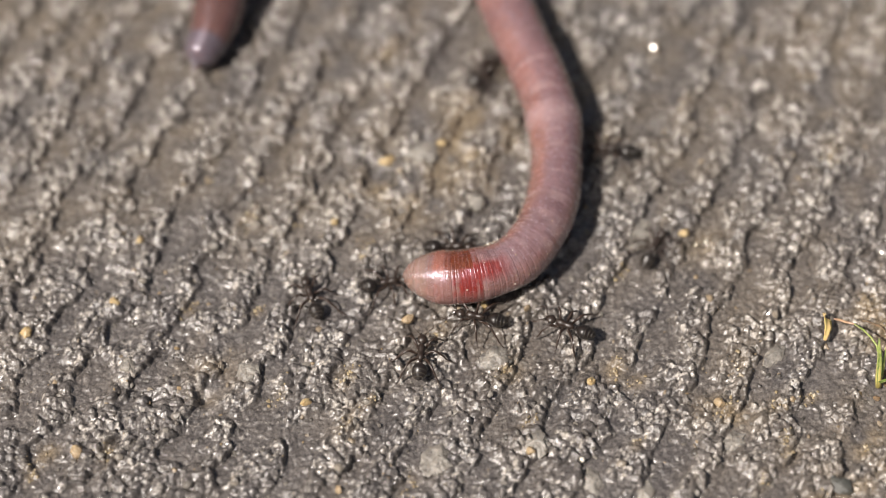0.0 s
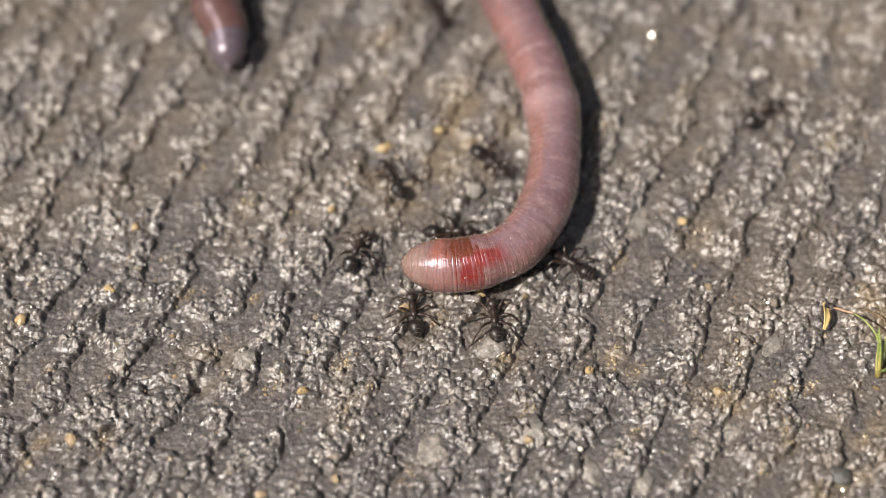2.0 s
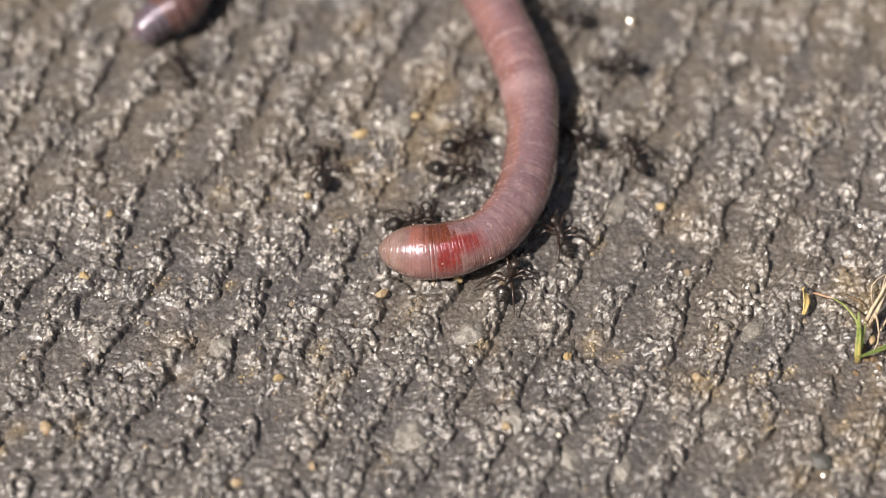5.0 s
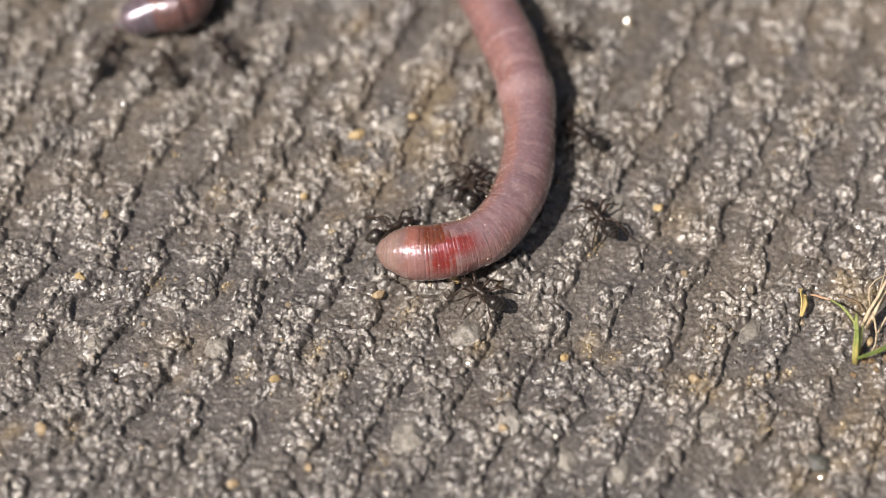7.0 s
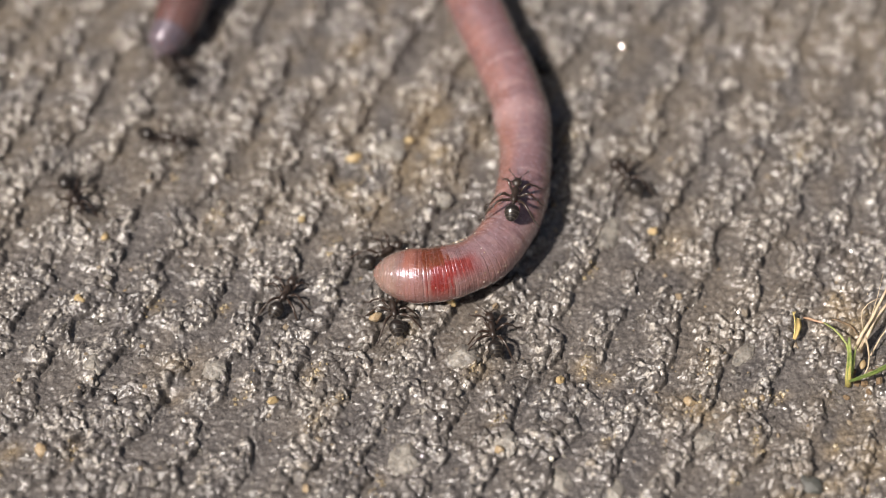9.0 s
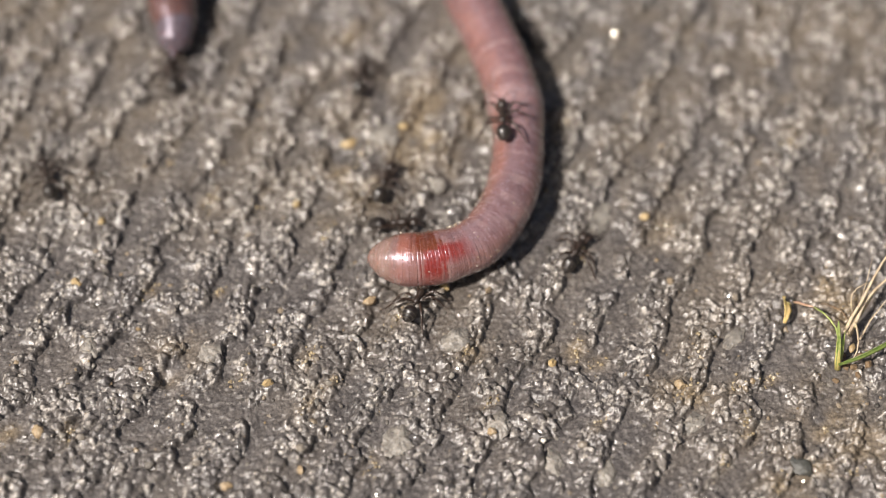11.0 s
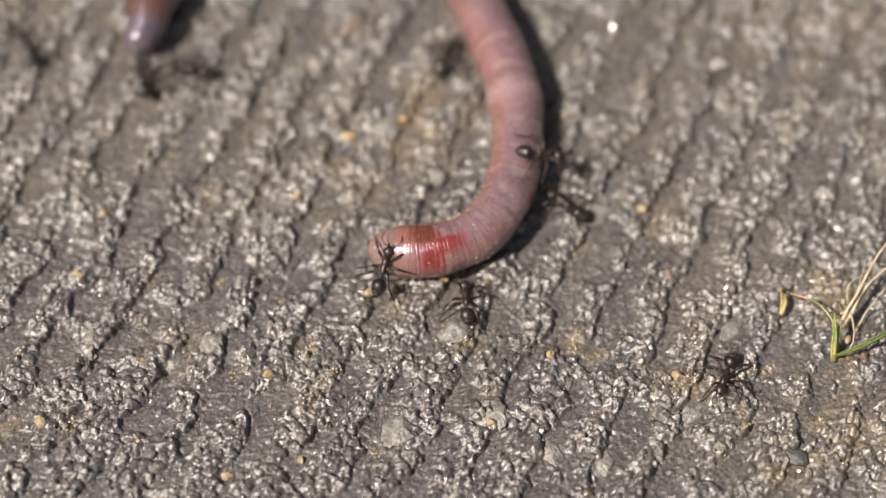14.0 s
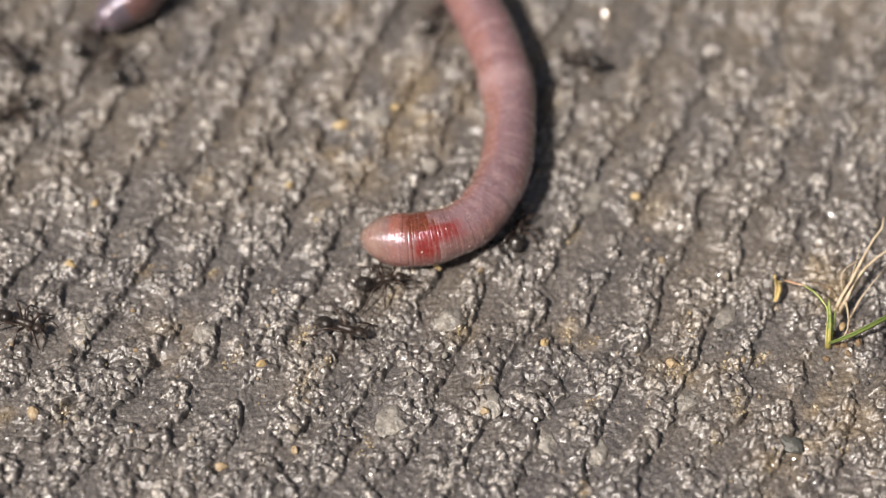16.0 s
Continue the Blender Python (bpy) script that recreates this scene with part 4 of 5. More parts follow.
        (4, 9.1, -0.7, 101), (4.2, 8.9, -0.8, 103), (6.3, 10.1, 1.6, 133), (6.5, 9.5, 1.7, 144), (6.8, 11.7, 1.8, 144), (7, 12.8, 1.4, 123), (7.1,
        12.9, 0.8, 163), (7.2, 13.1, 0.1, -156), (7.4, 11.4, -1.7, -123), (7.5, 10.9, -2.9, -168), (7.7, 9.4, -3.1, -154), (7.9, 7.4, -4.4, -135), (8,
        6.5, -5.7, -168), (8.1, 4.9, -6.4, -134), (8.2, 2.1, -9.9, -123), (8.3, 1.5, -11.2, -154), (8.4, -0.8, -11.7, -167), (8.5, -4.6, -12.6, -180),
        (8.6, -7.9, -10.9, 139), (8.7, -11.4, -7.1, 129), (8.8, -12.9, -4.9, 113), (8.9, -13.2, -3.4, 100), (9, -12.7, -3.6, 66), (9.1, -12.2, -1.8,
        72), (9.2, -10.7, 2.7, 41), (11.3, -3.1, 7.4, 74), (11.5, -2.4, 8.2, 66), (11.6, -2.8, 7.9, 135), (11.7, -3.2, 7.5, -155), (11.77, -2.3, 6.9,
        -105), (11.83, -1.3, 6.3, -54), (11.9, -0.4, 5.7, -4), (12, 1.5, 6.6, 24), (12.2, 1.2, 7.9, 46), (12.5, 2.5, 8.5, 41), (12.8, 1.1, 11.5, 98),
        (13, 0.9, 13.5, 65), (13.2, -0.5, 16.2, 80), (13.5, 0.9, 18.0, 66), (14, 1.0, 18.9, 74), (14.5, 0.7, 17.6, 70), (15, 1.5, 21.6, 82), (15.5,
        0.7, 21.8, 66), (16, 0.7, 22.1, 66),
    ],
    [
        (0, 16.6, 37.8, -92), (2.1, 16.4, 30.1, -97), (2.3, 15.4, 25.5, -118), (2.4, 13.4, 23.4, -107), (2.5, 12.9, 19.1, -155), (2.7, 12.3, 19.9,
        167), (3, 11.0, 20.8, 167), (3.5, 10.8, 22.0, 167), (4, 10.4, 24.2, 160), (4.2, 9.6, 24.3, 160), (6.5, 12.4, 19.7, 154), (7, 10.4, 20.6, 148),
        (7.4, 11.4, 21.0, 142), (7.45, 11.6, 21.0, -162), (7.5, 11.9, 21.0, -107), (7.6, 12.5, 20.0, -85), (7.7, 12.8, 12.6, -68), (7.9, 13.9, 13.9,
        1), (8, 16.4, 13.2, -14), (8.1, 18.0, 12.9, -35), (8.2, 20.2, 10.9, -73), (8.3, 21.5, 3.5, -71), (8.4, 25.3, -5.3, -81), (8.5, 25.0, -12.2,
        -111), (8.55, 21.3, -13.4, -147), (8.6, 17.7, -14.5, 177), (8.7, 8.5, -12.4, 153), (8.8, 2.9, -8.0, 124), (9, 4.2, -7.6, 98), (9.2, 5.2, -5.5,
        97), (11.3, 14.1, 1.6, 63), (11.4, 15.4, 9.6, 65), (11.5, 18.7, 13.7, 38), (11.6, 24.0, 16.9, 16), (11.7, 27.7, 16.9, 33), (11.8, 32.8, 21.8,
        52), (12, 39.1, 30.8, 56), (12.3, 42.6, 36.1, 28), (15.85, 43.5, 34.5, -17), (16, 43.5, 34.5, -62),
    ],
    [
        (0, -4.9, 37.2, -66), (1.7, -4.4, 30.3, -81), (2, -3.3, 25.6, -70), (2.5, -2.2, 23.5, -37), (2.6, 0.1, 22.5, -71), (3, -0.5, 21.1, -37), (3.5,
        -1.0, 21.8, -26), (3.55, -1.5, 21.7, -80), (3.6, -2.0, 21.6, -135), (3.7, -4.1, 19.0, -108), (3.8, -5.4, 12.5, -75), (3.9, -2.3, 7.7, -35),
        (4, 1.9, 6.3, -7), (4.2, 0.2, 6.5, 12), (6.3, 2.4, 5.1, -36), (6.367, 2.6, 3.8, 21), (6.433, 2.9, 2.5, 77), (6.5, 3.1, 1.2, 134, 3.7, -0.27, 0.24), (6.8, 1.8, 4.6, 90), (7, 2.4, 4.6, 81), (7.15, 2.5, 4.8, 23), (7.3, 2.6, 4.9, -36), (7.4, 3.7, 1.1, -66, 3.6, -0.31, 0.20), (7.5, 3.7, 0.0, -14, 4.5, -0.09, 0.07), (7.9, 5.1, -0.6, -0, 4.6, 0.04, -0.03), (8, 6.8, -1.1, 50, 3.7, 0.30, -0.21), (8.5, 6.6, 0.5, 64, 4.4, 0.15, -0.07), (9, 6.0, 2.4, 81, 4.6, -0.05, 0.01), (9.2, 5.2, 3.9, 85, 4.1, -0.25, 0.06), (9.8, 6.2, 5.0, 85, 4.5, -0.12, 0.02), (10.4, 6.6, 6.8, 89, 4.5, -0.07, 0.01), (10.9, 6.2, 8.7, 93, 4.4, -0.16, 0.01), (11.3, 5.1, 10.8, 85, 3.6, -0.37, -0.01), (11.5, 5.7, 10.8, 85, 4.2, -0.25, -0.02), (11.8, 5.8, 10.5, 81, 4.2, -0.23, -0.01), (12, 7.6, 7.1, 51, 4.5, 0.10, -0.01), (12.5, 7.9, 5.6, 17, 4.4, 0.18, -0.01), (13, 8.5, 5.1, 30, 3.9, 0.31, -0.03), (13.5, 8.7, 5.4, 10, 3.8, 0.34, -0.04), (14, 8.6, 5.4, 6, 3.9, 0.32, -0.02), (14.5, 9.2, 6.2, 0, 3.0, 0.47, -0.03),
        (14.6, 12.3, 9.6, 13), (14.7, 14.1, 9.2, 13), (14.8, 19.1, 12.0, 20), (14.9, 20.3, 11.9, 0), (15, 21.0, 11.5, -13), (15.2, 21.0, 9.6, -68),
        (15.25, 20.7, 9.3, -112), (15.3, 20.5, 9.1, -156), (15.4, 17.4, 9.0, 135), (15.5, 17.5, 10.8, 174), (15.6, 15.9, 12.9, 135), (15.8, 14.2,
        14.4, 167), (16, 13.5, 17.0, 167),
    ],
    [
        (0, 21.8, 38.5, -93), (2.3, 20.0, 31.4, -100), (2.6, 19.0, 23.7, -74), (2.7, 22.6, 17.9, -86), (2.8, 21.5, 4.9, -108), (2.9, 18.1, 0.0, -150),
        (3, 14.9, -0.0, 180), (3.1, 15.2, 1.3, 126), (3.2, 15.6, 2.7, 71), (3.3, 16.1, 4.2, 71), (3.4, 17.8, 9.4, 87), (3.5, 17.0, 10.2, 155), (3.6,
        13.0, 9.4, -164), (3.8, 12.0, 8.9, 167), (4, 14.1, 8.7, 155), (4.2, 12.0, 8.8, 155), (6.3, 10.6, 12.2, 132), (6.5, 11.8, 11.6, 132), (7, 11.7,
        10.1, 143), (7.5, 12.3, 9.3, 143), (8, 12.3, 7.1, 165), (8.5, 12.3, 5.9, -156), (8.8, 13.4, 7.5, -180), (9, 15.6, 8.1, 122), (9.1, 15.5, 11.6,
        78), (9.2, 16.4, 13.5, 69), (9.6, 19.9, 23.2, 71), (10, 23.7, 34.9, 50), (15.85, 24.9, 32.1, -9), (16, 24.9, 32.0, -68),
    ],
    [
        (0, 39.9, -16.4, 144), (3.2, 38.3, -16.8, 157), (3.4, 35.1, -14.8, 151), (3.5, 30.3, -12.3, 133), (3.6, 21.6, -1.4, 124), (3.7, 20.9, 0.7,
        150), (3.8, 17.2, 1.8, 161), (3.9, 12.3, 3.6, 156), (4, 13.5, 3.3, 143), (4.2, 12.6, 3.5, 144), (5.05, 15.9, 8.4, 103), (5.2, 16.5, 9.3, 63),
        (6.3, 25.0, 18.3, 24), (6.4, 30.3, 19.0, 5), (6.5, 35.5, 19.3, 24), (6.7, 44.4, 22.4, 10), (16, 47.2, 22.0, -9),
    ],
    [
        (0, -39.9, 38.1, -62), (4.6, -36.2, 31.7, -64), (5.6, -31.2, 21.0, -58), (6.15, -29.3, 19.3, 6), (6.3, -28.8, 18.8, 70), (6.5, -28.9, 18.7,
        70), (7, -28.9, 18.6, 70), (7.5, -28.2, 18.9, 70), (8, -28.4, 18.5, 70), (8.5, -28.9, 19.3, 78), (8.567, -29.2, 18.9, 20), (8.633, -29.6,
        18.5, -38), (8.7, -29.9, 18.1, -96), (8.8, -29.5, 17.2, -57), (8.9, -26.9, 13.3, -33), (9, -23.5, 12.4, -13), (9.1, -20.3, 11.7, 30), (9.2,
        -18.0, 14.5, 42), (10, -12.3, 19.1, 26), (11.3, -5.6, 17.5, 91), (11.5, -5.7, 21.8, 83), (11.6, -5.4, 21.4, 35), (11.7, -5.0, 21.0, -13), (12,
        -1.2, 22.0, 0), (12.5, -0.7, 21.9, 0), (13, -0.6, 22.9, 13), (13.35, -2.9, 22.8, 56), (13.5, -4.0, 22.7, 98), (13.8, -4.0, 27.9, 89), (14.2,
        -3.8, 34.4, 75), (15.85, -3.2, 33.5, 10), (16, -3.2, 33.4, -56),
    ],
    [
        (0, -39.9, 38.1, -62), (6.8, -34.9, 29.8, -72), (7.3, -33.9, 22.5, -80), (7.4, -33.5, 21.3, -74), (7.5, -31.8, 15.3, -43), (7.6, -28.9, 15.2,
        -30), (7.65, -28.4, 14.5, -96), (7.7, -28.0, 13.7, -162), (7.8, -30.8, 13.8, -157), (7.9, -31.9, 12.6, -135), (7.95, -32.5, 12.1, 164), (8,
        -33.1, 11.5, 103), (8.1, -35.7, 19.1, 128), (8.2, -40.1, 22.3, 155), (8.4, -45.1, 23.9, -147), (15.85, -44.3, 21.5, -110), (16, -44.3, 21.5,
        -72),
    ],
    [
        (0, -48.0, 12.8, -0), (8.4, -41.7, 10.9, -10), (8.7, -36.3, 10.5, -14), (8.8, -31.7, 8.9, -8), (8.9, -30.9, 9.4, -61), (9, -30.6, 6.4, -61),
        (9.1, -31.9, 4.3, -74), (9.133, -31.0, 2.7, -14), (9.167, -30.2, 1.1, 46), (9.2, -29.3, -0.6, 106), (10.2, -31.5, 4.4, 103), (11.3, -33.6,
        8.9, 111), (11.4, -34.8, 11.8, 113), (11.5, -36.2, 15.1, 111), (12, -35.6, 18.9, 118), (12.5, -35.5, 18.9, 118), (13, -35.4, 19.2, 118),
        (13.5, -35.7, 19.5, 114), (14, -35.6, 19.9, 118), (14.5, -35.7, 19.2, 118), (15, -35.8, 19.2, 118), (15.5, -35.5, 18.7, 118), (16, -35.8,
        17.8, 127),
    ],
    [
        (0, -20.8, 38.0, -87), (13.1, -17.3, 31.9, -80), (13.3, -17.6, 25.3, -100), (13.5, -19.0, 19.8, -117), (13.7, -20.9, 17.7, -137), (14, -21.1,
        17.7, 168), (14.1, -23.3, 16.7, -150), (14.2, -26.3, 14.7, -95), (14.3, -25.0, 11.2, -111), (14.4, -28.3, 6.8, -155), (14.5, -31.9, 6.8,
        -180), (14.55, -32.3, 8.2, 143), (14.6, -32.8, 9.7, 105), (14.7, -33.6, 13.1, 87), (15, -33.0, 12.6, 99), (15.5, -34.3, 13.5, 127), (15.85,
        -34.8, 12.7, 166), (16, -35.0, 12.3, -154),
    ],
    [
        (0, 16.1, 37.8, -92), (12.5, 18.6, 29.2, -85), (12.7, 18.1, 22.9, -76), (12.8, 19.3, 23.2, -47), (12.9, 21.5, 19.9, -45), (13, 23.7, 18.3,
        -49), (13.05, 23.5, 17.9, -99), (13.1, 23.3, 17.4, -148), (13.2, 20.7, 16.2, -162), (13.3, 15.4, 14.7, -148), (13.35, 15.3, 14.1, -102),
        (13.4, 15.1, 13.5, -56), (13.5, 17.3, 11.2, -68), (13.6, 18.7, 4.8, -84), (13.7, 18.8, -0.8, -79), (13.8, 20.0, -4.2, -50), (13.9, 23.0, -6.6,
        -74), (14, 23.5, -13.5, -111), (14.05, 20.5, -14.6, -148), (14.1, 17.5, -15.7, 174), (14.2, 14.8, -13.7, 159), (14.3, 8.0, -11.6, 160), (14.4,
        6.1, -10.7, -160), (14.5, -0.4, -14.0, -180), (14.6, -7.4, -11.2, 140), (14.7, -13.0, -4.8, 124), (14.8, -16.4, 1.5, 135), (14.9, -21.8, 5.2,
        138), (15, -25.8, 9.4, 126), (15.1, -26.8, 10.5, 108), (15.2, -27.6, 14.2, 118), (15.5, -28.5, 14.5, 102), (16, -26.8, 16.6, 102),
    ],
    [
        (0, 8.4, 38.5, -91), (11, 12.3, 32.9, -69), (11.3, 14.2, 25.4, -71), (11.4, 14.7, 24.4, -35), (11.5, 15.3, 23.4, 0), (11.6, 14.2, 23.5, -51),
        (11.7, 13.2, 23.6, -103), (11.8, 12.1, 23.6, -155), (11.9, 11.5, 23.0, -119), (12, 10.9, 22.3, -84), (12.1, 11.2, 19.7, -62), (12.2, 12.5,
        18.4, -68), (12.3, 13.6, 14.5, -4), (12.35, 15.3, 15.5, 32), (12.4, 16.9, 16.6, 68), (12.5, 16.8, 20.0, 112), (12.55, 15.9, 20.2, 148), (12.6,
        15.0, 20.3, -176), (12.8, 12.2, 19.9, -120), (12.85, 12.7, 19.4, -60), (12.9, 13.2, 18.9, 0), (13, 15.1, 20.7, 51), (13.2, 17.5, 28.0, 74),
        (13.5, 19.4, 35.5, 55), (15.85, 20.3, 34.1, -2), (16, 20.3, 34.0, -59),
    ],
    [
        (0, 19.7, 37.8, -93), (12, 20.8, 29.4, -94), (12.2, 19.4, 22.7, -97), (12.3, 19.1, 17.5, -71), (12.4, 24.6, 5.7, -78), (12.45, 24.2, 3.4,
        -117), (12.5, 23.8, 1.1, -156), (12.6, 17.6, 0.9, -174), (12.7, 11.9, -0.0, 159), (12.8, 11.3, 2.1, 144), (13, 11.0, 2.7, 135), (13.3, 12.2,
        1.1, 144), (13.5, 12.2, 1.8, 144), (14, 11.2, 2.9, 139), (14.5, 10.7, 2.8, 135), (14.53, 10.7, 2.5, -172), (14.57, 10.6, 2.2, -119), (14.6,
        10.6, 1.9, -66), (14.7, 11.4, -0.3, -102), (14.8, 10.0, -3.3, -98), (14.9, 9.3, -12.6, -107), (15, 4.7, -23.9, -122), (15.1, 0.2, -29.8,
        -121), (15.3, -1.5, -33.7, -115), (16, -1.6, -33.9, -132),
    ],
    [
        (0, -48.0, 12.8, -0), (15.3, -41.5, 7.7, -33), (15.6, -35.2, 4.2, -46), (15.7, -30.7, -2.2, -29), (15.8, -24.4, -3.3, -19), (15.9, -14.9,
        -7.3, -22), (16, -6.9, -10.4, -18),
    ],
    [
        (0, -47.1, -1.2, -0), (15.6, -41.8, -6.1, -33), (15.8, -37.1, -8.3, -24), (15.9, -34.7, -9.3, -12), (16, -32.8, -9.4, -23),
    ],
    [
        (0, 41.2, 11.3, 180), (14.9, 42.4, 9.2, 167), (15.2, 32.2, 12.6, 151), (15.3, 28.9, 15.9, 134), (15.4, 25.0, 19.9, 136), (15.5, 24.0, 20.7,
        120), (15.6, 22.5, 27.0, 99), (15.8, 21.8, 33.0, 96), (16, 21.8, 33.2, 95),
    ],
    [
        (0, 2.3, 37.9, -90), (7.2, 5.2, 27.4, -83), (7.4, 5.2, 18.5, -93, 4.6, -0.01, 0.00), (7.5, 4.9, 18.5, -106, 4.6, -0.06, -0.02), (7.533, 4.7, 18.1, -159, 4.5, -0.10, -0.04), (7.567, 4.5, 17.8, 148, 4.4, -0.15, -0.06), (7.6, 4.4, 17.4, 95, 4.3, -0.20, -0.07), (7.7, 4.2, 24.8, 93),
        (7.9, 3.8, 30.9, 91), (8.2, 3.9, 36.1, 28), (15.85, 5.5, 33.9, -12), (16, 5.5, 33.9, -53),
    ],
]


def ant_size(ob, k):
    """Shrinks a part's mesh and place, once, while it is built."""
    ob.data.transform(Matrix.Scale(k, 4))
    ob.location *= k
    return ob


def ant_pose(x, y, heading, z=None, nx=0.0, ny=0.0):
    """Stands on the ground, or on the worm's back with its back along nx, ny."""
    up = Vector((nx, ny, math.sqrt(max(0.05, 1 - nx * nx - ny * ny)))).normalized()
    if z is None:
        z = ground_at(x, y)
    fore = Vector((math.cos(radians(heading)), math.sin(radians(heading)), 0))
    fore = (fore - up * fore.dot(up)).normalized()
    m = Matrix((fore, up.cross(fore), up)).transposed().to_4x4()
    m.translation = Vector((x, y, z)) * MM
    return m


# ---- plants and litter ----
def blade_shape(points, widths, fold=0.35, thick=0.07):
    """A folded grass blade along points, with a keel and some thickness."""
    pts = [Vector(p) for p in points]
    verts, faces = [], []
    for i, p in enumerate(pts):
        way = (pts[min(i + 1, len(pts) - 1)] - pts[max(i - 1, 0)]).normalized()
        side = way.cross(Vector((0.25, -0.9, 0.35))).normalized()
        over = side.cross(way).normalized()
        w = widths[i] / 2
        for u, d in ((-1, fold * w), (-0.5, fold * w * 0.4), (0, 0), (0.5, fold * w * 0.4), (1, fold * w), (0.5, fold * w * 0.4 - thick), (0, -thick), (-0.5, fold * w * 0.4 - thick)):
            verts.append(p + side * u * w + over * d)
    for i in range(len(pts) - 1):
        for k in range(8):
            a, b = i * 8 + k, i * 8 + (k + 1) % 8
            faces.append((a, b, b + 8, a + 8))
    faces += [tuple(range(8))[::-1], tuple(range(len(pts) * 8 - 8, len(pts) * 8))]
    return verts, faces


def build_sprout():
    sprout = tagged(new("grass_sprout"), "small green grass sprout with dry straw stems in asphalt", "grass")
    bx, by = 32.38, -11.2
    sprout.location = Vector((bx, by, 0)) * MM
    part("sheath", tube([(0, -0.3, -0.7), (-0.02, 0.0, 0.0), (-0.06, 0.28, 0.6), (-0.05, 1.13, 1.7), (-0.2, 1.6, 2.7)], [0.26, 0.28, 0.25, 0.17, 0.06], 10), SHEATH, sprout, "yellow-green leaf sheath")
    part("blade", blade_shape([(-0.02, -0.30, -0.2), (-0.08, 0.12, 0.7), (-0.10, 0.82, 1.7), (-0.2, 1.35, 2.6), (-0.26, 1.65, 3.3)], [0.30, 0.48, 0.42, 0.30, 0.08]), YOUNG, sprout, "bright young shoot")
    part("blade", blade_shape([(0.14, 0.0, 0.2), (0.24, 0.6, 0.9), (0.32, 1.1, 1.4), (0.47, 1.64, 1.9)], [0.3, 0.34, 0.24, 0.05]), YOUNG, sprout)
    part("blade", blade_shape([(-0.05, -0.45, 0.2), (0.66, -0.44, 0.7), (1.79, -0.23, 1.2), (3.15, 0.32, 1.6), (4.44, 0.93, 1.9), (5.98, 1.83, 2.0), (7.23, 2.55, 1.8), (8.6, 3.4, 1.4)],
                              [0.30, 0.42, 0.50, 0.54, 0.54, 0.48, 0.34, 0.08]), BLADE, sprout, "long green blade lying low")
    part("stalk", tube([(-0.12, 0.95, 1.6), (-0.36, 1.58, 2.45), (-0.75, 2.41, 2.4), (-1.16, 3.33, 2.0), (-1.73, 4.28, 1.4)], [0.05, 0.07, 0.08, 0.08, 0.08], 6), YOUNG, sprout, "thin arching green stalk")
    part("runner", tube([(-1.73, 4.28, 1.4), (-2.35, 4.83, 0.9), (-2.83, 5.26, 0.6), (-3.16, 5.45, 0.4)], [0.08, 0.11, 0.11, 0.07], 6), RUNNER, sprout, "thin reddish runner")
    for pts, r in (([(0.74, 2.69, 0.1), (1.26, 3.48, 1.1), (1.94, 4.33, 1.8), (3.12, 6.4, 2.4), (3.99, 7.8, 2.8), (4.76, 8.7, 3.2), (4.92, 9.48, 3.6)], 0.16),
                   ([(1.09, 2.37, 0.0), (1.76, 3.55, 0.9), (2.35, 4.7, 1.4), (3.32, 5.76, 1.8), (4.28, 6.55, 2.1), (5.39, 7.3, 2.3), (6.64, 8.14, 2.3)], 0.17),
                   ([(1.51, 4.2, 0.4), (1.32, 4.73, 1.2), (1.34, 5.21, 1.8), (1.8, 5.67, 2.1), (2.53, 6.11, 2.1), (3.53, 6.48, 1.8)], 0.07),
                   ([(1.55, 3.55, 0.8), (1.69, 2.49, 0.6), (1.73, 1.64, 0.4), (1.59, 0.9, 0.2), (1.28, 0.35, 0.0)], 0.10),
                   ([(0.99, 2.54, 0.0), (1.49, 3.26, 0.6), (2.19, 4.11, 0.8), (3.39, 6.03, 0.9), (4.43, 7.36, 1.0)], 0.13),
                   ([(2.02, 2.35, -0.4), (2.88, 3.73, 0.2), (4.03, 5.12, 0.6), (5.32, 6.65, 0.8)], 0.08),
                   ([(1.3, 2.9, 0.3), (2.1, 4.9, 1.6), (2.7, 6.6, 2.2), (3.2, 8.3, 2.6)], 0.05)):
        part("dry_stem", tube(pts, [r * (1 - 0.6 * i / (len(pts) - 1)) for i in range(len(pts))], 6, 0.6), STRAW, sprout, "dry straw stem")
    shape = moved(egg(0.95, 0.55, 0.5, 0.5, 10, 7), 1.2, 1.15, 0.15, Euler((0, 0, radians(70))).to_matrix().to_4x4())
    part("seed", shape, AMBER, sprout, "brown seed caught between the stems")
    return sprout


def build_twig():
    twig = tagged(new("rootlet"), "thin dark dry rootlet lying on asphalt", "rootlet")
    twig.location = Vector((32.38, -11.2, ground_at(32.3, -6.2))) * MM
    part("fibre", tube([(-1.09, 5.71, 0.05), (-0.5, 5.5, 0.25), (-0.08, 5.27, 0.3), (0.59, 4.97, 0.25), (0.9, 4.6, 0.2), (1.08, 4.18, 0.05)], [0.04, 0.09, 0.11, 0.10, 0.08, 0.04], 6), EARTH, twig)
    return twig


